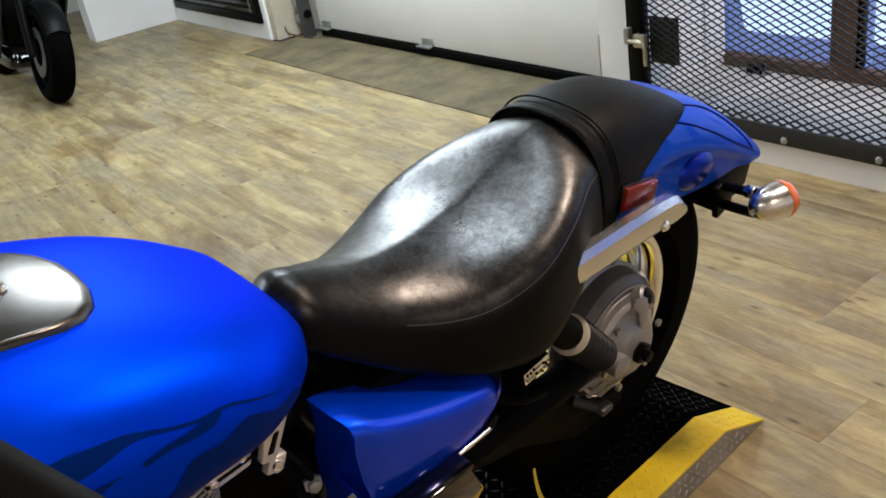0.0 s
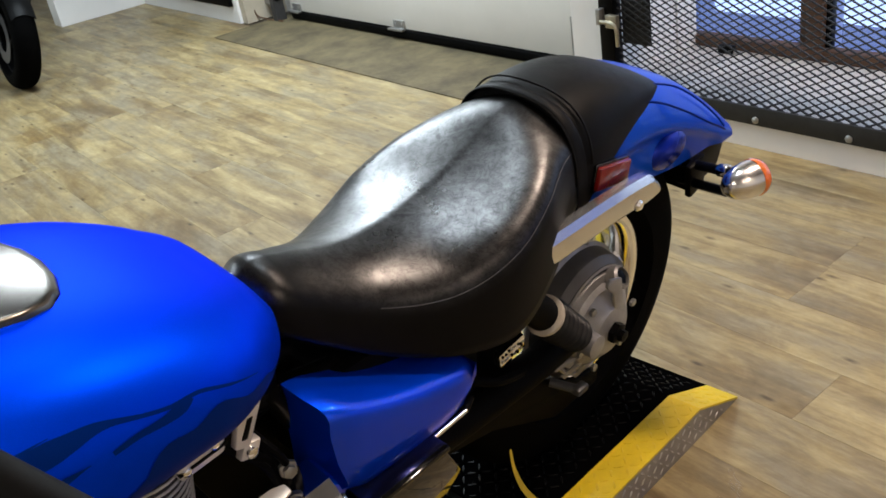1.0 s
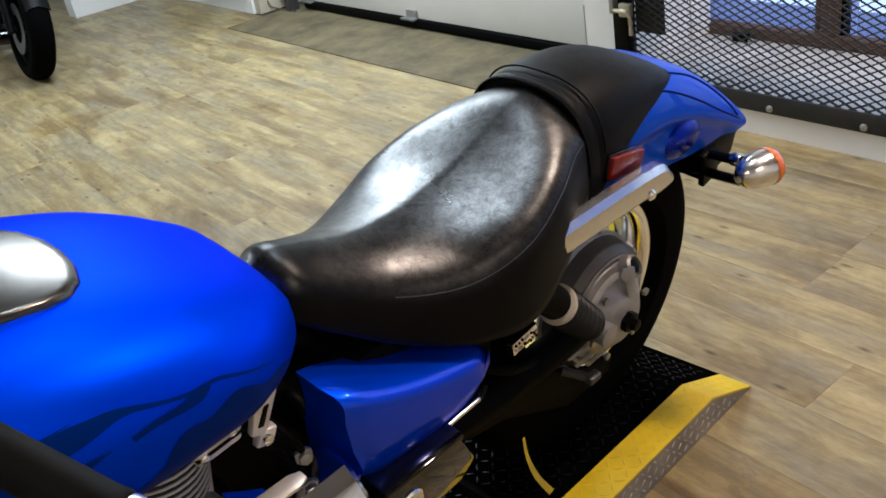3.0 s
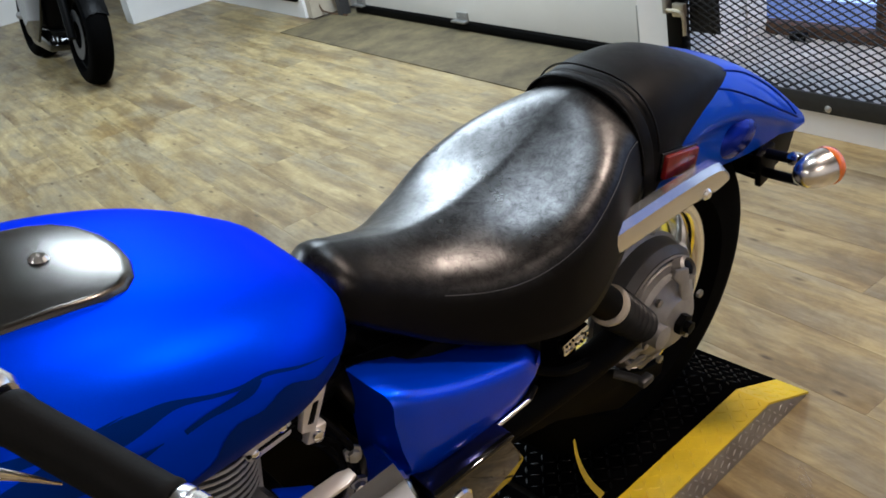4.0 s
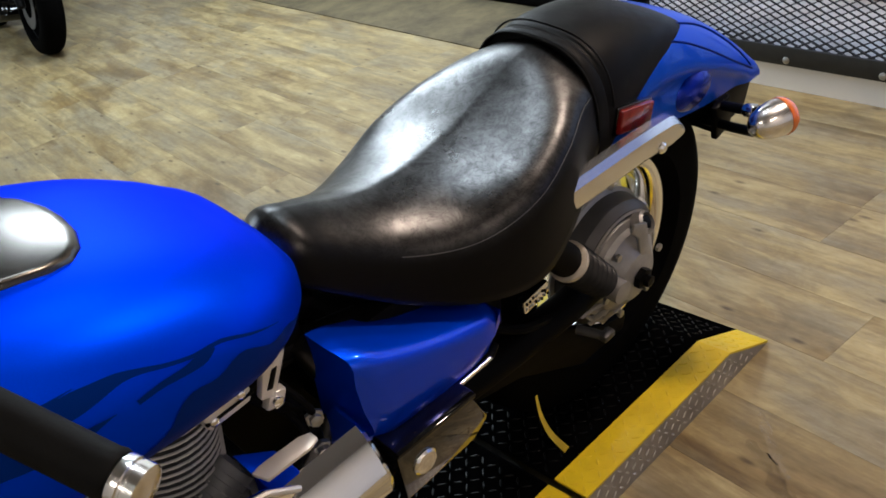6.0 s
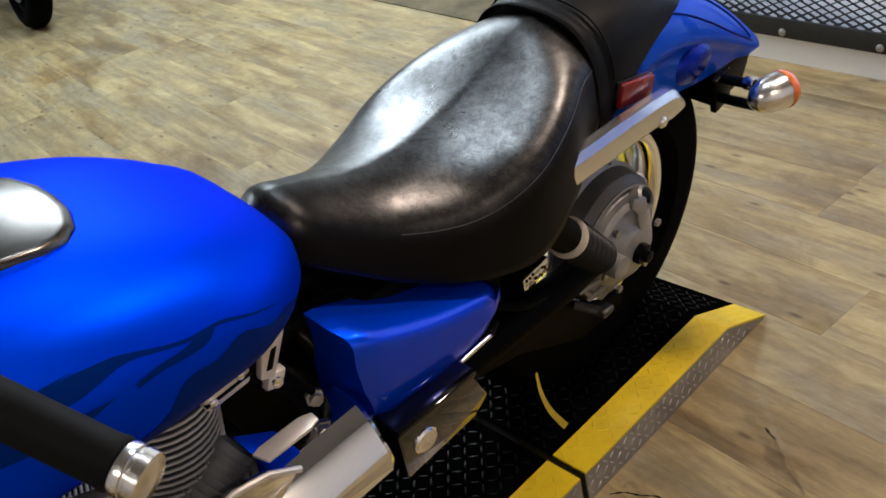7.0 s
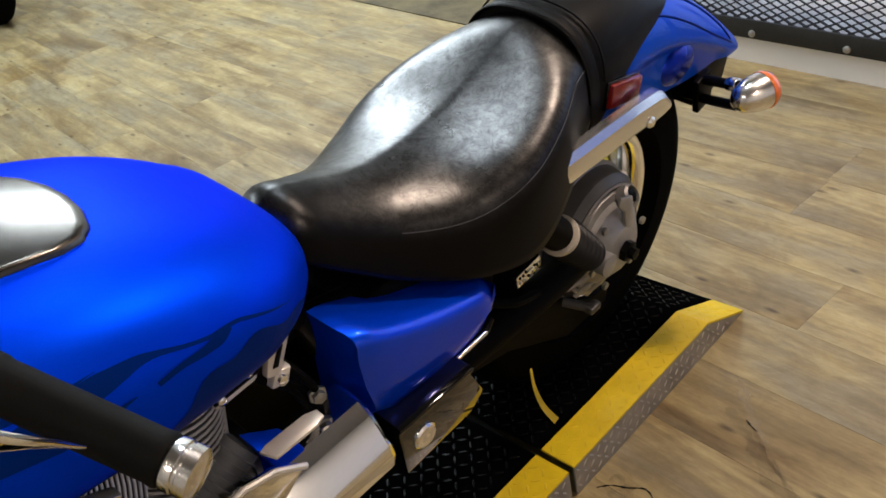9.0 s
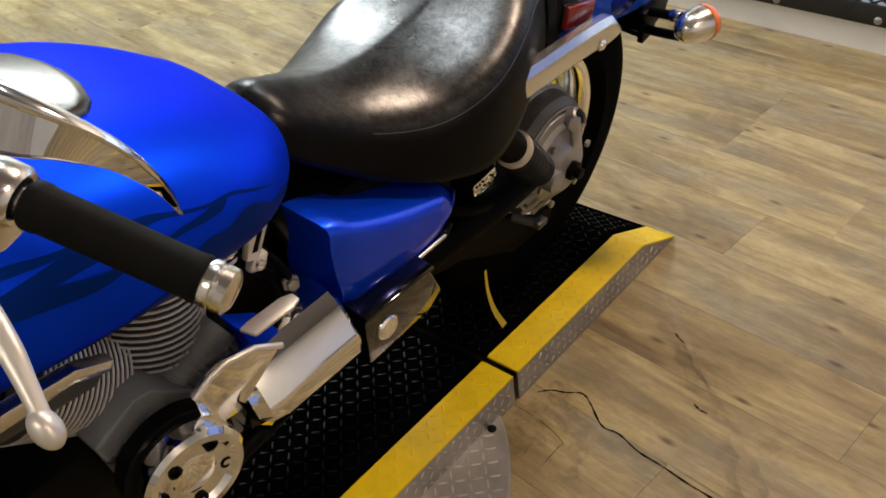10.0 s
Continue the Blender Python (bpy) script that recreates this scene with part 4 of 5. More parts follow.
axle = part("axle_nut", lathe([(0.021, 0), (0.021, 0.014), (0.012, 0.016), (0.012, 0.026), (0.002, 0.027)], 6, frame_to((0.150, 0, 0.325), (1, 0, 0))), DARK, drive, "black axle nut")
part("washer", lathe([(0.026, 0), (0.026, 0.004), (0.02, 0.005)], 24, frame_to((0.147, 0, 0.325), (1, 0, 0))), CHROME, axle)
for k in range(4):
    a = radians(200 + k * 22)
    part("rib", tube([(0.135, 0.045 * math.sin(a), 0.325 + 0.045 * math.cos(a)), (0.100, 0.118 * math.sin(a), 0.325 + 0.118 * math.cos(a))], 0.007, 8), ALLOY, drive)

# swingarm and shock
arm = part("swingarm", tube(smooth_line([(0.085, -0.52, 0.33), (0.10, -0.36, 0.335), (0.11, -0.20, 0.34), (0.105, -0.09, 0.335)]), [0.030] * 25, 16), SEAL, bike, "black swingarm and shaft tube")
part("lower_casting", prism([(-0.44, 0.365), (-0.20, 0.330), (-0.125, 0.262), (-0.04, 0.205), (0.035, 0.186), (0.03, 0.150), (-0.10, 0.150), (-0.28, 0.255), (-0.46, 0.305)], 0.014, YZ(0.092), 0.004), SEAL, arm, "black lower swingarm casting")
part("far_arm", tube([(-0.13, -0.55, 0.33), (-0.13, 0.0, 0.325)], 0.028, 12), DARK, arm)
A, B = Vector((0.142, -0.345, 0.640)), Vector((0.150, -0.075, 0.345))
d = (B - A).normalized()
shock = part("shock_absorber", tube([A + d * 0.12, A + d * 0.20], 0.028, 20), SEAL, bike, "rear shock with bright collar and black rubber bellows")
part("collar", lathe([(0.031, 0.004), (0.034, 0.006), (0.034, 0.014), (0.031, 0.016)], 24, frame_to(A + d * 0.200, d)), COLLAR, shock, "cream-white collar")
prof = [(0.029 - 0.00012 * k + 0.0075 * math.copysign(abs(math.sin(math.pi * k / 4)) ** 0.7, math.sin(math.pi * k / 4)), 0.0027 * k) for k in range(47)]
part("bellows", lathe(prof, 24, frame_to(A + d * 0.222, d)), BELLOWS, shock, "black rubber bellows")
part("lower_eye", lathe([(0.012, -0.02), (0.022, -0.018), (0.022, 0.018), (0.012, 0.02)], 20, frame_to(B, (1, 0, 0))), ALLOY, shock)

# frame and dark innards under the seat
part("frame", join(
    tube(smooth_line([(0.05, -0.72, 0.60), (0.06, -0.52, 0.56), (0.08, -0.30, 0.55), (0.10, -0.05, 0.60)]), 0.018, 10),
    tube(smooth_line([(-0.10, -0.72, 0.60), (-0.115, -0.52, 0.56), (-0.12, -0.30, 0.55), (-0.12, -0.05, 0.60)]), 0.018, 10),
    tube(smooth_line([(0.06, -0.66, 0.60), (0.07, -0.60, 0.42), (0.08, -0.62, 0.26), (0.08, -0.9, 0.20)]), 0.018, 10),
    tube(smooth_line([(-0.11, -0.66, 0.60), (-0.115, -0.58, 0.42), (-0.12, -0.60, 0.26), (-0.12, -0.9, 0.20)]), 0.018, 10),
    tube([(0.0, -0.60, 0.60), (0.0, -1.30, 0.80)], 0.03, 10)), DARK, bike, "black steel frame")
part("inner_panel", box(0.012, 1.20, 0.45, (-0.085, -0.95, 0.325), 0.004), DARK, bike, "black inner panel")
part("battery_box", box(0.18, 0.30, 0.24, (0, -0.44, 0.46), 0.02), DARK, bike, "black battery box")
part("air_box", box(0.13, 0.16, 0.10, (0.0, -0.72, 0.61), 0.02), DARK, bike)
for q in ([(0.09, -0.71, 0.56), (0.11, -0.69, 0.50), (0.09, -0.67, 0.44)], [(0.06, -0.78, 0.62), (0.10, -0.74, 0.58), (0.10, -0.70, 0.53)], [(0.10, -0.36, 0.43), (0.13, -0.30, 0.40), (0.12, -0.22, 0.36)]):
    part("hose", tube(smooth_line(q), 0.008, 8), SEAL, bike, "black hose")
clamp = part("clamp", box(0.016, 0.062, 0.028, (0.140, -0.282, 0.463), 0.005, pose(0, 0, 0, 8)), BRIGHT_CHROME, bike, "bright hammered clamp")
rng = random.Random(5)
for k in range(16):
    u, v = (k % 8 - 3.5) * 0.0072, (k // 8 - 0.5) * 0.012
    at = Vector((0.1485, -0.282 + u + rng.uniform(-0.001, 0.001), 0.463 + v + rng.uniform(-0.002, 0.002)))
    part("hollow", lathe([(0.0026, 0), (0.0022, 0.0012), (0.001, 0.0016)], 8, frame_to(at, (1, 0, 0))), DARK if rng.random() < 0.5 else STEEL, clamp)
part("pedal_stub", join(tube([(0.11, -0.13, 0.265), (0.155, -0.11, 0.262)], 0.009, 10), box(0.018, 0.03, 0.016, (0.158, -0.105, 0.262), 0.004)), DRUM, bike, "dark peg bracket")

# blue side cover
def cover_shell():
    rows = []
    for k in range(21):
        f = k / 20
        e = 0.008 * max(0, 1 - k / 1.5) + 0.014 * max(0, (k - 17.5) / 2.5)
        zt = 0.612 - 0.102 * f - 0.012 * math.sin(math.pi * f) - e
        zb = 0.440 + 0.020 * max(0.0, f - 0.7) ** 1.5 / 0.164 + e
        xo = 0.164 + 0.005 * math.sin(math.pi * f) - e
        ring = [(0.070, zt + 0.004), (xo * 0.75, zt + 0.006), (xo - 0.018, zt + 0.003), (xo - 0.007, zt - 0.003), (xo - 0.001, zt - 0.014),
                (xo - 0.001, zt * 0.75 + zb * 0.25), (xo + 0.003, zt * 0.45 + zb * 0.55), (xo + 0.002, zb + 0.030), (xo - 0.005, zb + 0.008), (xo - 0.018, zb), (0.070, zb)]
        row = []
        for x, z in ring:
            h = (zt - z) / (zt - zb)
            lean = (1 - f) ** 1.5 * (0.020 * h * (x > xo - 0.010) - 0.012 * math.sin(math.pi * min(1, max(0, h))) * (x > xo - 0.02) - 0.26 * min(0.034, max(0, xo - x)))
            row.append((x, -0.640 + 0.268 * f + lean, z))
        rows.append(row)
    return grid_mesh(rows, close_v=True, cap=True)


cover = part("side_cover", cover_shell(), BLUE_GLOSS, bike, "candy-blue side cover")
part("trim", tube([(0.1690, -0.520, 0.445), (0.1670, -0.412, 0.446)], 0.0036, 10), SATIN, cover, "thin chrome trim bar")
part("trim_end", tube([(0.164, -0.411, 0.445), (0.156, -0.390, 0.450)], 0.0065, 10), DARK, cover)

# gloss black box with round badge below the side cover
lower = part("lower_cover", prism([(-0.628, 0.440), (-0.480, 0.436), (-0.452, 0.375), (-0.482, 0.350), (-0.620, 0.345)], 0.10, YZ(0.095), 0.005), MIRROR_BLACK, bike, "gloss black lower side cover")
part("shelf", box(0.072, 0.150, 0.010, (0.164, -0.553, 0.446), 0.004, pose(0, 0, 0, -1, 0, 0)), GLOSS_BLACK, lower, "gloss black top lip")
part("badge", lathe([(0.021, 0), (0.021, 0.003), (0.018, 0.006), (0.014, 0.005), (0.002, 0.006)], 28, frame_to((0.195, -0.583, 0.398), (1, 0, 0))), BRIGHT_CHROME, lower, "round bright badge")

# chrome engine side covers
rows = []
for y, dz, dx in ((-0.832, -0.030, -0.030), (-0.826, -0.014, -0.014), (-0.812, -0.004, -0.004), (-0.79, 0, 0), (-0.74, 0.002, 0), (-0.69, 0.003, 0), (-0.652, 0.004, 0), (-0.645, 0.0, -0.004)):
    lo = -dz if dz < 0 else 0
    rows.append([(x + (dx if x > 0.12 else 0), y, z + (dz if z > 0.42 else lo * 0.6)) for x, z in
                 ((0.098, 0.474), (0.104, 0.494), (0.150, 0.493), (0.164, 0.485), (0.186, 0.461), (0.201, 0.440), (0.207, 0.427), (0.207, 0.412), (0.190, 0.379), (0.182, 0.370), (0.138, 0.370))])
rear_c = part("chrome_cover", grid_mesh(rows, close_v=True, cap=True), BRIGHT_CHROME, bike, "polished chrome engine side cover", angle=25)
part("blue_insert", prism([(-0.806, 0.552), (-0.752, 0.512), (-0.725, 0.447), (-0.785, 0.485)], 0.04, YZ(0.112), 0.003), BLUE, rear_c, "blue painted insert")
part("tab", prism([(-0.808, -0.010), (-0.795, -0.013), (-0.738, -0.012), (-0.722, -0.006), (-0.722, 0.008), (-0.738, 0.013), (-0.800, 0.012)], 0.006, Matrix(((0, 1, 0, 0.166), (1, 0, 0, 0), (0, 0, 1, 0.550), (0, 0, 0, 1))), 0.002), LEVER, rear_c, "bright tab")
part("lug", lathe([(0.012, 0), (0.013, 0.01), (0.009, 0.014), (0.002, 0.014)], 16, frame_to((0.172, -0.800, 0.430), (1, -0.6, 0))), DARK, rear_c)
plate = [(-0.902, 0.528), (-0.876, 0.543), (-0.850, 0.548), (-0.806, 0.536), (-0.765, 0.505), (-0.795, 0.480), (-0.829, 0.455), (-0.845, 0.445), (-0.880, 0.452), (-0.897, 0.484)]
front_c = part("fin_cover", prism(plate, 0.010, YZ(0.168), 0.003), BRIGHT_CHROME, bike, "polished chrome front engine cover", angle=25)
part("raised_rim", tube([(0.1785, y, z) for y, z in plate[:5]], 0.0045, 8), LEVER, front_c, "bright rolled rim")
rc = part("round_cover", lathe([(0.068, -0.01), (0.071, 0.004), (0.070, 0.020), (0.064, 0.026), (0.055, 0.026), (0.048, 0.019), (0.03, 0.017), (0.02, 0.022), (0.001, 0.023)], 48, frame_to((0.183, -0.936, 0.435), (1, -0.1, 0.05))), BRIGHT_CHROME, bike, "round chrome engine cover", angle=25)
part("gasket", lathe([(0.05, -0.035), (0.077, -0.035), (0.077, -0.012), (0.05, -0.011)], 40, frame_to((0.183, -0.936, 0.435), (1, -0.1, 0.05))), DARK, rc, "black gasket ring")
for k in range(5):
    a = 2 * math.pi * k / 5 + 0.9
    part("bolt", lathe([(0.009, 0), (0.009, 0.004), (0.006, 0.005), (0.005, 0.001)], 10, frame_to((0.203, -0.938 + 0.045 * math.cos(a), 0.436 + 0.045 * math.sin(a)), (1, -0.1, 0.05))), DARK, rc)

# engine
case = part("crankcase", prism([(-1.011, 0.500), (-0.951, 0.535), (-0.924, 0.530), (-0.868, 0.474), (-0.834, 0.405), (-0.812, 0.330), (-0.865, 0.325), (-0.940, 0.345), (-0.985, 0.367), (-1.000, 0.453)], 0.080, YZ(0.050), 0.004), GREY_CASE, bike, "dark grey engine crankcase", angle=18)
for nm, outline, depth in (("tower", [(-0.945, 0.500), (-0.915, 0.497), (-0.909, 0.466), (-0.940, 0.468)], 0.016),
                           ("pad", [(-0.978, 0.486), (-0.950, 0.494), (-0.946, 0.462), (-0.972, 0.455)], 0.006),
                           ("pad", [(-0.900, 0.486), (-0.878, 0.464), (-0.888, 0.440), (-0.903, 0.455)], 0.010),
                           ("pad", [(-0.930, 0.425), (-0.872, 0.418), (-0.855, 0.390), (-0.920, 0.380)], 0.006)):
    part(nm, prism(outline, depth, YZ(0.1302), 0.002), GREY_CASE, case, angle=18)
part("oil_line", tube(smooth_line([(0.128, -1.000, 0.470), (0.138, -0.975, 0.420), (0.133, -0.952, 0.372)]), 0.006, 8), DRUM, case)
part("sump", box(0.20, 0.34, 0.17, (0.0, -0.93, 0.385), 0.012), DARK, case, "black engine sump")
for x, y, z in ((0.142, -0.880, 0.478), (0.142, -0.945, 0.482), (0.141, -0.89, 0.405)):
    part("bolt", lathe([(0.010, 0), (0.010, 0.006), (0.005, 0.008)], 10, frame_to((x, y, z), (1, 0, 0))), DARK, case)


def cylinder(y0, z0, y1, z1, r0, n):
    a, b = Vector((0, y0, z0)), Vector((0, y1, z1))
    ax = (b - a).normalized()
    cyl = part("cylinder", tube([a, b], r0 - 0.026, 24), DARK, bike, "finned grey engine cylinder")
    for k in range(n):
        o = a + (b - a) * ((k + 0.5) / n)
        r = r0 - (0.010 if k > n - 4 else 0)
        pr = [(r0 - 0.03, -0.0018), (r - 0.001, -0.0015), (r, -0.0010), (r, 0.0010), (r - 0.001, 0.0015), (r0 - 0.03, 0.0018)]
        part("fin", lathe(pr, 36, frame_to(o, ax, (1, 0, 0)) @ Matrix.Diagonal((1.12, 0.9, 1, 1)), True), DRUM, cyl)
        part("fin_edge", lathe([(r - 0.001, -0.0017), (r + 0.0008, -0.0013), (r + 0.0008, 0.0013), (r - 0.001, 0.0017)], 36, frame_to(o, ax, (1, 0, 0)) @ Matrix.Diagonal((1.12, 0.9, 1, 1)), True), FIN, cyl, "bright fin edge")
    return cyl


cylinder(-0.862, 0.500, -0.838, 0.690, 0.094, 18)
cylinder(-0.945, 0.500, -1.060, 0.594, 0.092, 21)
cooler = part("finned_cooler", tube([(0.095, -0.882, 0.4715), (0.095, -0.798, 0.5135)], 0.029, 16), GREY_CASE, bike, "small finned cooler")
for k in range(8):
    part("fin", lathe([(0.012, -0.0012), (0.034, -0.0010), (0.034, 0.0010), (0.012, 0.0012)], 24, frame_to((0.095, -0.872 + 0.009 * k, 0.4765 + 0.0045 * k), (0, 0.07, 0.035), (1, 0, 0)), True), GREY_CASE, cooler)
part("rocker_cover", prism([(-0.86, 0.66), (-0.74, 0.70), (-0.71, 0.66), (-0.78, 0.63)], 0.16, YZ(-0.06), 0.015), SATIN, bike, "chrome rocker cover")
head = part("head_bracket", prism([(-0.722, 0.684), (-0.702, 0.678), (-0.706, 0.652), (-0.732, 0.596), (-0.752, 0.604), (-0.742, 0.640)], 0.012, YZ(0.106), 0.003), LEVER, bike, "bright chrome head bracket")
part("slot", prism([(-0.729, 0.640), (-0.721, 0.640), (-0.734, 0.612), (-0.742, 0.614)], 0.003, YZ(0.1165), 0.001), DARK, head)
part("lug", prism([(-0.738, 0.602), (-0.714, 0.596), (-0.724, 0.572), (-0.748, 0.580)], 0.016, YZ(0.100), 0.003), LEVER, head)
part("bolt", lathe([(0.008, 0), (0.008, 0.006), (0.004, 0.008)], 10, frame_to((0.116, -0.732, 0.588), (1, 0, 0))), CHROME, head)
rocker = part("rocker_box", prism([(-0.826, 0.636), (-0.784, 0.650), (-0.758, 0.634), (-0.762, 0.612), (-0.822, 0.608)], 0.030, YZ(0.086), 0.005), LEVER, bike, "polished rocker box")
part("rocker_step", prism([(-0.792, 0.655), (-0.760, 0.655), (-0.752, 0.628), (-0.770, 0.622)], 0.026, YZ(0.076), 0.004), SATIN, rocker)
part("gasket_line", box(0.006, 0.066, 0.004, (0.1155, -0.791, 0.624), 0.001, pose(0, 0, 0, 4)), DARK, rocker)
for y, z in ((-0.814, 0.622), (-0.774, 0.634)):
    part("bolt", lathe([(0.006, 0), (0.006, 0.004), (0.003, 0.006)], 10, frame_to((0.116, y, z), (1, 0, 0))), CHROME, rocker)
for q in ([(0.09, -0.72, 0.60), (0.12, -0.705, 0.57), (0.118, -0.69, 0.53), (0.10, -0.68, 0.48)], [(0.08, -0.74, 0.58), (0.11, -0.715, 0.54), (0.11, -0.70, 0.49)]):
    part("cable", tube(smooth_line(q), 0.0055, 8), SEAL, bike, "thin black cable")
part("union_bolt", lathe([(0.013, 0), (0.013, 0.006), (0.009, 0.007), (0.009, 0.014), (0.003, 0.016)], 6, frame_to((0.118, -0.690, 0.525), (1, -0.3, 0.2))), STEEL, bike, "bright union bolt")
shield = part("head_shield", prism([(-1.142, 0.642), (-1.128, 0.646), (-0.997, 0.634), (-0.953, 0.612), (-0.962, 0.598), (-1.005, 0.616), (-1.120, 0.618)], 0.020, YZ(0.110), 0.004), RAIL, bike, "worn chrome head shield under the tank")
part("shield_skirt", prism([(-1.138, 0.622), (-1.006, 0.614), (-0.962, 0.594), (-0.975, 0.574), (-1.112, 0.590)], 0.010, YZ(0.104), 0.003), DRUM, shield, "dull grey lower skirt")
part("end_frame", tube([(0.124, -1.142, 0.640), (0.124, -1.132, 0.618), (0.122, -1.112, 0.594), (0.120, -1.120, 0.612)], 0.005, 8), LEVER, shield)

part("radiator", box(0.26, 0.05, 0.34, (0.0, -1.235, 0.47), 0.012), DARK, bike, "black radiator")
for s in (-1, 1):
    part("down_tube", tube([(s * 0.10, -1.20, 0.72), (s * 0.10, -1.16, 0.28), (s * 0.09, -0.9, 0.20)], 0.018, 10), DARK, bike, "black frame down tube")
part("exhaust", join(tube(smooth_line([(-0.12, -1.12, 0.42), (-0.17, -1.05, 0.30), (-0.18, -0.6, 0.26), (-0.18, 0.2, 0.28)]), 0.032, 14), box(0.10, 0.30, 0.18, (-0.13, -0.95, 0.52), 0.03)), DARK, bike, "dark exhaust and air cleaner")
# handlebar, left controls
GI, GO = Vector((0.2847, -1.0388, 0.9760)), Vector((0.3922, -0.9944, 0.9420))
half = [(0.02, -1.27, 0.985), (0.09, -1.262, 0.990), (0.135, -1.19, 0.990), (0.165, -1.08, 0.972), tuple(GI), tuple(GO)]
bars = part("handlebar", tube(smooth_line([(-x, y, z) for x, y, z in reversed(half)] + half), 0.0118, 14), CHROME, bike, "chrome pull-back handlebar")
for s in (-1, 1):
    g0, g1 = Vector((s * GI.x, GI.y, GI.z)), Vector((s * GO.x, GO.y, GO.z))
    d = (g1 - g0).normalized()
    part("grip", lathe([(0.0170, 0), (0.0190, 0.003), (0.0188, 0.010), (0.0178, 0.014), (0.0176, 0.125), (0.0186, 0.130), (0.0174, 0.133)], 24, frame_to(g0, d)), GRIP, bars, "black rubber grip")
    part("end_weight", lathe([(0.0165, 0), (0.0180, 0.002), (0.0180, 0.008), (0.0168, 0.009), (0.0168, 0.0105), (0.0178, 0.0115), (0.0176, 0.019), (0.013, 0.022), (0.002, 0.023)], 24, frame_to(g0 + d * 0.1335, d)), RAIL, bars, "bright bar-end weight")
HD = (GO - GI).normalized()
part("switch_housing", lathe([(0.014, 0), (0.023, 0.003), (0.024, 0.02), (0.024, 0.040), (0.020, 0.045), (0.014, 0.046)], 20, frame_to(GI - HD * 0.049, HD)), SATIN, bars, "chrome switch housing")
perch = part("clutch_perch", join(box(0.050, 0.034, 0.032, GI - HD * 0.062 + Vector((0.0, -0.024, 0.004)), 0.009, pose(0, 0, 0, 15, 0, 12)), tube([GI - HD * 0.075 + Vector((0, -0.02, 0)), (0.212, -1.112, 0.944)], [0.014, 0.012], 12)), SATIN, bars, "grey alloy clutch perch")
part("pivot_bolt", lathe([(0.008, 0), (0.008, 0.006), (0.004, 0.008)], 10, frame_to((0.212, -1.112, 0.954), (0.1, -0.2, 1))), STEEL, perch)
part("switch_pod", box(0.036, 0.030, 0.040, GI - HD * 0.030 + Vector((0.004, -0.012, -0.020)), 0.007, pose(0, 0, 0, 10, 0, 12)), RAIL, bars, "worn chrome switch pod")
part("switch", box(0.012, 0.012, 0.012, GI - HD * 0.024 + Vector((0.014, -0.026, -0.010)), 0.003), GLOSS_BLACK, bars)
part("riser", lathe([(0.03, 0), (0.032, 0.02), (0.024, 0.05), (0.022, 0.11)], 20, pose(0, -1.275, 0.885)), CHROME, bars)
lv = smooth_line([(0.190, -1.130, 0.941), (0.2098, -1.1186, 0.9437), (0.2472, -1.1064, 0.9475), (0.2899, -1.1002, 0.9354), (0.3299, -1.1038, 0.9175), (0.3566, -1.1102, 0.900), (0.374, -1.1150, 0.888)])
lw = [float(spl(np.linspace(0, 1, 7), [0.010, 0.0155, 0.0142, 0.0120, 0.0094, 0.0074, 0.0066], q)) for q in np.linspace(0, 1, len(lv))]
rows = []
view = Vector((0.62, -0.30, 0.72)).normalized()
for k, p in enumerate(lv):
    d = (lv[min(k + 1, len(lv) - 1)] - lv[max(k - 1, 0)]).normalized()
    a = d.cross(view).normalized()
    b = a.cross(d)
    rows.append([p + a * (lw[k] * math.cos(q * math.pi / 8)) + b * (0.0055 * math.sin(q * math.pi / 8)) for q in range(16)])
lever = part("clutch_lever", grid_mesh(rows, close_v=True, cap=True), LEVER, bars, "polished flat clutch lever")
bm = bmesh.new()
bmesh.ops.create_uvsphere(bm, u_segments=20, v_segments=14, radius=0.0120)
bmesh.ops.transform(bm, matrix=Matrix.Translation((0.379, -1.117, 0.881)) @ pose(0, 0, 0, 0, 40, 0) @ Matrix.Diagonal((1.35, 0.9, 1.0, 1)), verts=bm.verts)
part("ball_end", bm, LEVER, lever)

# mirror: chrome teardrop on a short stalk
MC = [(0.4489, -1.1458, 1.2157, 0.0062), (0.4584, -1.1424, 1.2114, 0.0105), (0.4806, -1.1360, 1.1999, 0.0136), (0.5097, -1.1215, 1.1896, 0.0132), (0.5245, -1.1085, 1.1814, 0.0093),
      (0.5295, -1.0940, 1.1670, 0.0062), (0.5242, -1.0797, 1.1453, 0.0042), (0.5118, -1.0660, 1.1211, 0.0027), (0.4961, -1.0520, 1.0922, 0.0009)]
ks = np.linspace(0, 1, len(MC))
centre = [Vector([float(spl(ks, [q[c] for q in MC], t)) for c in range(3)]) for t in np.linspace(0, 1, 37)]
half_w = [max(0.0012, float(spl(ks, [q[3] for q in MC], t))) for t in np.linspace(0, 1, 37)]
toward = Vector((0.72, -0.60, 0.28)).normalized()
rows, panes = [], []
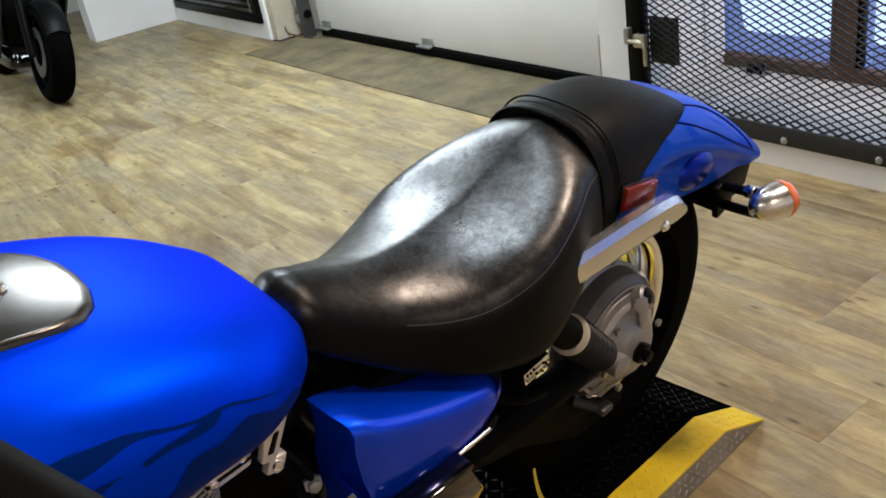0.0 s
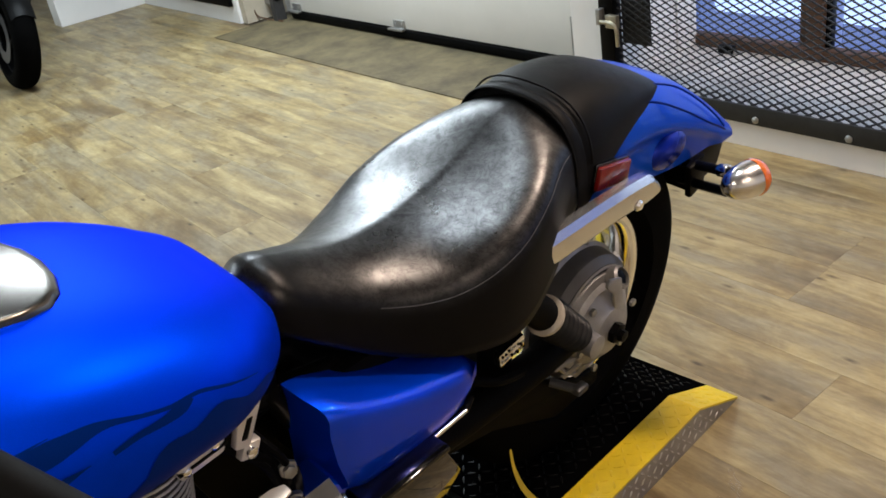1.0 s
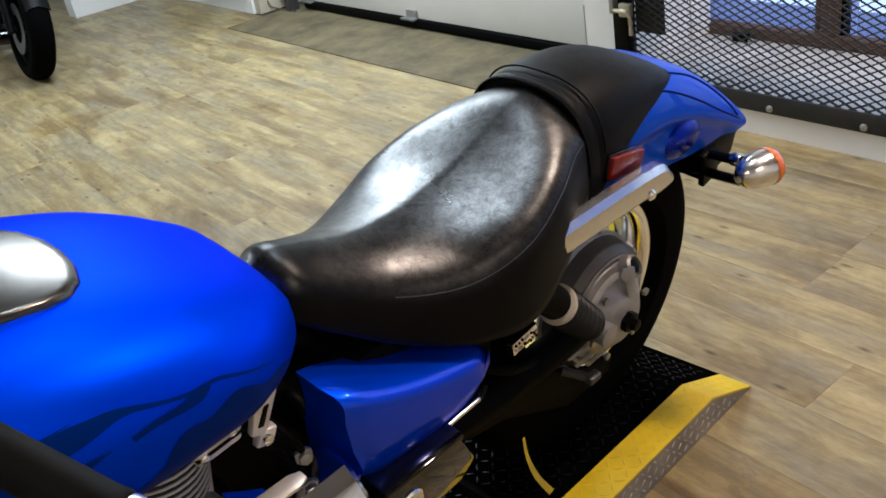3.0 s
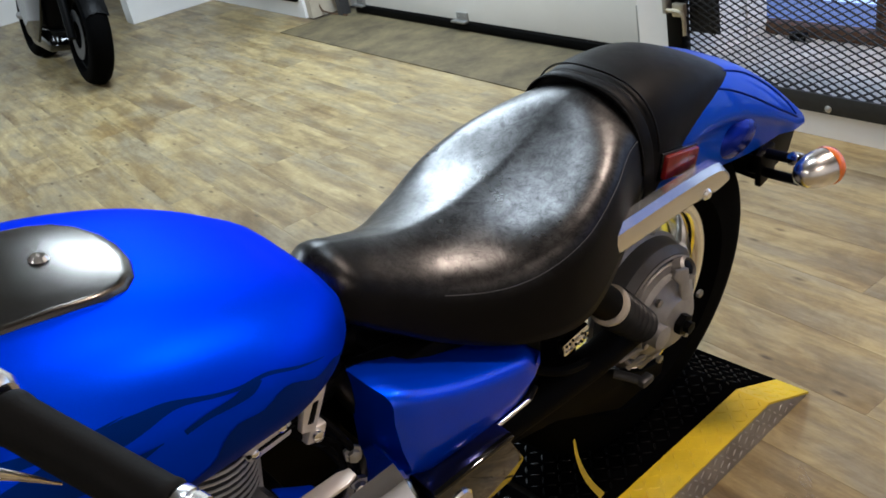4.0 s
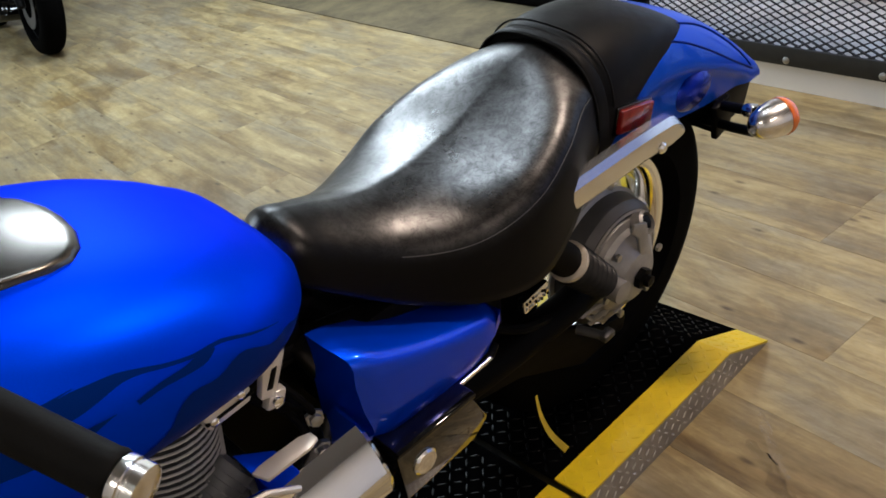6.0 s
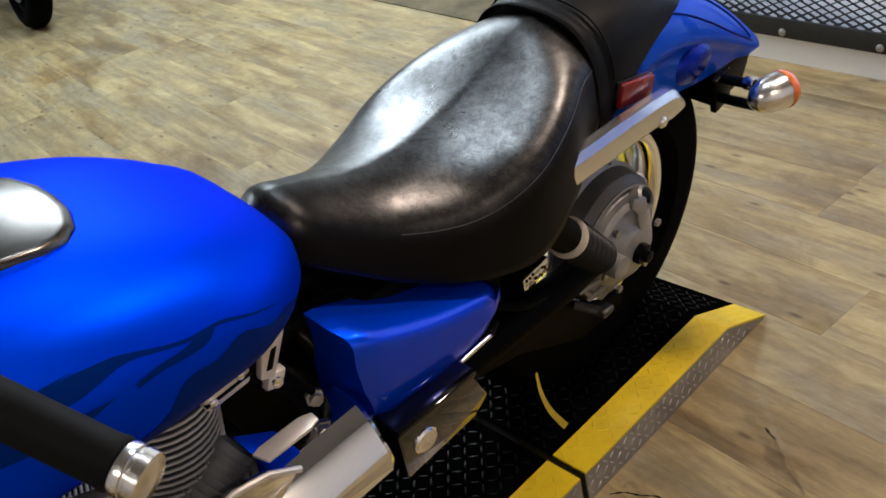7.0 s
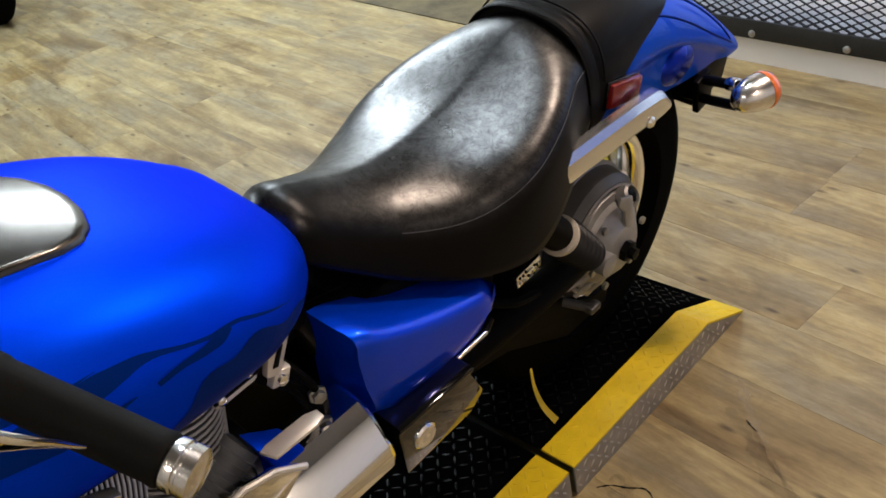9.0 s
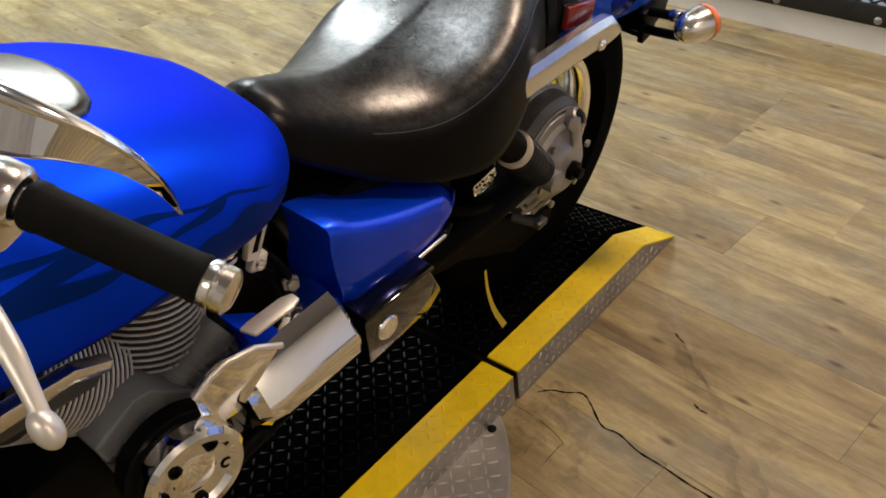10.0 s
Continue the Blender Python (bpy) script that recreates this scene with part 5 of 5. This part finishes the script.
for k, o in enumerate(centre):
    d = (centre[min(k + 1, 36)] - centre[max(k - 1, 0)]).normalized()
    up = (toward - d * toward.dot(d)).normalized().cross(d).normalized()
    if up.z < 0:
        up = -up
    dep = d.cross(up)
    if dep.dot(toward) < 0:
        dep = -dep
    w = half_w[k]
    # rounded chrome rim round flat glass
    rows.append([o + up * (w * a) + dep * (w * b) for a, b in ((1, -0.25), (0.98, 0.05), (0.93, 0.28), (0.85, 0.40), (0.75, 0.42), (0.60, 0.34), (0.56, 0.26), (0, 0.26), (-0.74, 0.26), (-0.76, 0.31), (-0.82, 0.33), (-0.90, 0.24), (-0.95, 0.02), (-1, -0.35), (-0.8, -0.7), (0, -0.8), (0.8, -0.65))])
    panes.append([o + up * (w * a) + dep * (w * 0.285) for a in (0.57, 0.3, 0, -0.4, -0.75)])
mirror = part("mirror", grid_mesh(rows, close_v=True, cap=True), CHROME, bars, "chrome teardrop mirror")
part("glass", grid_mesh(panes[2:-2]), MIRROR, mirror, "mirror glass reflecting a pale grey wall")
part("stalk", tube(smooth_line([(0.222, -1.075, 0.975), (0.250, -1.100, 1.02), (0.330, -1.125, 1.12), (0.440, -1.147, 1.200)]), 0.008, 12), CHROME, mirror)
part("stalk_base", lathe([(0.013, 0), (0.013, 0.030), (0.010, 0.036)], 16, frame_to((0.222, -1.070, 0.960), (0.3, -0.35, 0.9))), DRUM, mirror)

# side stand
stand = part("side_stand", tube(smooth_line([(0.08, -0.95, 0.26), (0.13, -1.03, 0.12), (0.165, -1.10, -0.018)]), 0.012, 10), DARK, bike, "black side stand")
part("foot", box(0.05, 0.06, 0.008, (0.168, -1.105, -0.024), 0.003), DARK, stand)

# yellow strap hanging behind the side cover
line = smooth_line([(0.23, -0.385, 0.386), (0.232, -0.376, 0.335), (0.231, -0.350, 0.268), (0.228, -0.307, 0.190)], 6)
rows = [[(p.x, p.y - w, p.z - w * 0.4), (p.x, p.y + w, p.z + w * 0.4)] for p, w in ((p, 0.0018 + 0.0040 * k / 18) for k, p in enumerate(line))]
strap = part("strap", solid(grid_mesh(rows), 0.0012), TAG, None)
strap.matrix_world = BIKE
tagged(strap, "thin curved yellow strap end hanging by the motorcycle", "strap")

# ---- second motorcycle, by the wall ----
other = thing("parked_motorcycle", ROOM @ pose(-4.70, 0.20, 0, 0, 11, 90), "black sport motorcycle parked by the white wall", "motorcycle")


def road_wheel(y, r, w):
    m = frame_to((0, y, r), (1, 0, 0))
    pr = [(r - 0.085 + 0.085 * max(0, math.cos(math.pi * k / 20 - math.pi / 2)) ** 0.6, w / 2 * math.copysign(abs(math.sin(math.pi * k / 20 - math.pi / 2)) ** 0.85, math.sin(math.pi * k / 20 - math.pi / 2))) for k in range(21)]
    wh = part("wheel", lathe([(r - 0.075, -w * 0.4), (r - 0.10, -w * 0.25), (r - 0.105, 0), (r - 0.10, w * 0.25), (r - 0.075, w * 0.4), (r - 0.07, 0)], 40, m, True), DARK, other, "black alloy wheel")
    part("tyre", lathe(pr + [(r - 0.095, w * 0.36), (r - 0.095, -w * 0.36)], 56, m, True), RUBBER, wh, "black tyre")
    for k in range(6):
        a = math.pi * k / 3
        p = Vector((0, math.sin(a), math.cos(a)))
        part("spoke", tube([Vector((0, y, r)) + p * 0.03, Vector((0, y, r)) + p * (r - 0.09)], 0.014, 8), DARK, wh)
    for s in (-1, 1):
        part("brake_disc", lathe([(0.085, s * 0.066 - 0.002), (0.15, s * 0.066 - 0.002), (0.15, s * 0.066 + 0.002), (0.085, s * 0.066 + 0.002)], 40, m, True), DRUM, wh, "dark steel brake disc")


road_wheel(0.0, 0.31, 0.145)
road_wheel(1.42, 0.31, 0.18)
for s in (-1, 1):
    fk = part("fork_leg", tube([(s * 0.10, -0.0, 0.29), (s * 0.10, 0.14, 0.60), (s * 0.10, 0.22, 0.85)], [0.026, 0.028, 0.024], 14), DARK, other, "black fork leg")
    part("caliper", box(0.04, 0.09, 0.10, (s * 0.088, 0.11, 0.38), 0.012), GLOSS_BLACK, fk)
rows = []
for k in range(13):
    a = radians(-60 + 95 * k / 12)
    rows.append([(x, 0.325 * math.sin(a), 0.30 + 0.325 * math.cos(a) - 0.03 * (x / 0.07) ** 2) for x in (-0.07, -0.045, 0, 0.045, 0.07)])
part("front_mudguard", solid(grid_mesh(rows), 0.004), DARK, other)
for s in (-1, 1):
    pts = [(0.16, 0.62), (0.30, 0.84), (0.75, 0.86), (1.05, 0.70), (0.98, 0.42), (0.80, 0.24), (0.52, 0.22), (0.36, 0.36)]
    part("fairing", prism(pts, 0.02, YZ(s * 0.19 - 0.01), 0.006), GLOSS_BLACK, other, "black side fairing")
part("belly_pan", prism([(0.42, 0.20), (0.50, 0.15), (0.98, 0.15), (1.05, 0.24), (0.9, 0.30), (0.5, 0.30)], 0.30, YZ(-0.15), 0.03), GLOSS_BLACK, other, "black engine belly")
part("engine_block", box(0.26, 0.42, 0.34, (0, 0.72, 0.46), 0.04), DARK, other)
part("tank", box(0.28, 0.46, 0.20, (0, 0.66, 0.86), 0.08, None, 4), GLOSS_BLACK, other)
part("seat", box(0.24, 0.46, 0.10, (0, 1.08, 0.82), 0.04, None, 3), LEATHER, other)
part("tail", prism([(1.05, 0.72), (1.62, 0.88), (1.66, 0.94), (1.2, 0.88)], 0.16, YZ(-0.08), 0.02), GLOSS_BLACK, other)
part("swingarm", join(tube([(0.12, 0.92, 0.36), (0.12, 1.42, 0.31)], 0.028, 10), tube([(-0.12, 0.92, 0.36), (-0.12, 1.42, 0.31)], 0.028, 10)), ALLOY, other)
part("headlight", box(0.28, 0.16, 0.18, (0, 0.12, 0.92), 0.06, None, 3), GLOSS_BLACK, other)
part("exhaust", tube(smooth_line([(0.16, 0.7, 0.2), (0.19, 1.1, 0.26), (0.20, 1.5, 0.36)]), [0.03] * 8 + [0.045] * 9, 14), DRUM, other)
part("side_stand", tube([(0.12, 0.8, 0.2), (0.26, 0.86, -0.045)], 0.012, 8), DARK, other)

# ---- floor planks ----
PW, PL, GAP = 0.195, 1.22, 0.0004


def plank_mesh(length, width):
    bm = bmesh.new()
    b = 0.0004
    lo = [bm.verts.new((x * length / 2, y * width / 2, -0.006)) for x, y in ((-1, -1), (1, -1), (1, 1), (-1, 1))]
    md = [bm.verts.new((x * length / 2, y * width / 2, -b)) for x, y in ((-1, -1), (1, -1), (1, 1), (-1, 1))]
    hi = [bm.verts.new((x * (length / 2 - b), y * (width / 2 - b), 0)) for x, y in ((-1, -1), (1, -1), (1, 1), (-1, 1))]
    for p, q in ((lo, md), (md, hi)):
        for k in range(4):
            bm.faces.new((p[k], p[(k + 1) % 4], q[(k + 1) % 4], q[k]))
    bm.faces.new(hi)
    me = bpy.data.meshes.new("plank")
    bm.to_mesh(me)
    bm.free()
    me.materials.append(VINYL)
    return me


SHARED = plank_mesh(PL - GAP, PW - GAP)
rng = random.Random(5)


def lay(u, v, length, width):
    me = SHARED if abs(length - PL) < 1e-6 and abs(width - PW) < 1e-6 else plank_mesh(length - GAP, width - GAP)
    ob = new("plank", me)
    ob.parent = floor
    ob.location = (u, v, 0)


row = 0
v = 0.785 - 28 * PW
while v < CAGE_V - 0.01:
    v1 = min(v + PW, CAGE_V)
    off = rng.random() * PL
    u = U0 - off
    while u < U1:
        a, b = max(u, U0), min(u + PL, U1)
        parts = [(a, b)]
        lim = 1.372
        if v1 > lim:
            parts = [(a, min(b, -4.42)), (max(a, -1.17), b)]
        for p, q in parts:
            if q - p > 0.03:
                lay((p + q) / 2, (v + v1) / 2, q - p, v1 - v)
        u += PL
    v += PW
lay((U0 - 4.42) / 2, (CAGE_V + WALL_V) / 2, -4.42 - U0, WALL_V - CAGE_V)


def floor_mark(name, pts, width, material, label, lift=0.0007):
    """A thin mark on the floor along points, in the room's axes."""
    line = smooth_line([(x, y, lift) for x, y in pts], 5)
    rows = []
    for k, p in enumerate(line):
        d = (line[min(k + 1, len(line) - 1)] - line[max(k - 1, 0)]).normalized()
        s = Vector((-d.y, d.x, 0)) * (width * (0.75 + 0.35 * math.sin(k * 2.3) + 0.2 * math.sin(k * 0.9)) * min(1, 0.25 + min(k, len(line) - 1 - k) / 4))
        rows.append([p - s, p, p + s])
    ob = part(name, grid_mesh(rows), material, None, label)
    ob.parent = floor
    ob.matrix_parent_inverse = Matrix()
    return ob


STAIN = TYRE_MARK.copy()
STAIN.name = "brown_floor_stain"
PALE = TYRE_MARK.copy()
PALE.name = "pale_scuff"
PALE.node_tree.nodes["Principled BSDF"].inputs["Base Color"].default_value = (0.55, 0.50, 0.42, 1)
floor_mark("stain", [(0.285, -0.235), (0.330, -0.262), (0.352, -0.318), (0.330, -0.400)], 0.040, STAIN, "brown wet-looking stain", 0.0003)
floor_mark("stain", [(0.300, -0.160), (0.360, -0.205), (0.430, -0.245), (0.480, -0.330)], 0.026, STAIN, "brown wet-looking stain", 0.0004)
floor_mark("scuff", [(0.330, 0.190), (0.385, 0.140), (0.430, 0.100), (0.470, 0.075)], 0.012, PALE, "pale rubbed scuff", 0.0006)
floor_mark("crack", [(0.293, -0.207), (0.311, -0.185), (0.336, -0.172), (0.364, -0.153), (0.393, -0.164), (0.445, -0.195), (0.479, -0.19), (0.532, -0.201), (0.581, -0.201), (0.636, -0.204), (0.681, -0.204), (0.78, -0.21)], 0.0021, SEAL, "dark jagged tear in the vinyl")
floor_mark("nick", [(0.543, -0.039), (0.559, -0.045), (0.576, -0.044)], 0.0028, SEAL, "short dark nick")
floor_mark("nick", [(0.404, 0.105), (0.421, 0.096), (0.437, 0.091)], 0.0024, SEAL, "short dark nick")
floor_mark("cut_line", [(0.267, -0.263), (0.337, -0.258), (0.410, -0.272), (0.415, -0.290), (0.421, -0.359)], 0.0009, SCUFF, "thin cut line")
floor_mark("tyre_mark", [(0.357, 0.112), (0.437, 0.066), (0.544, -0.008), (0.621, -0.073), (0.714, -0.179), (0.80, -0.32)], 0.020, TYRE_MARK, "faint brown tyre mark", 0.0005)
floor_mark("tyre_mark", [(0.428, 0.091), (0.532, 0.02), (0.633, -0.045), (0.717, -0.11), (0.78, -0.18), (0.86, -0.30)], 0.008, TYRE_MARK, "faint brown tyre mark", 0.0009)
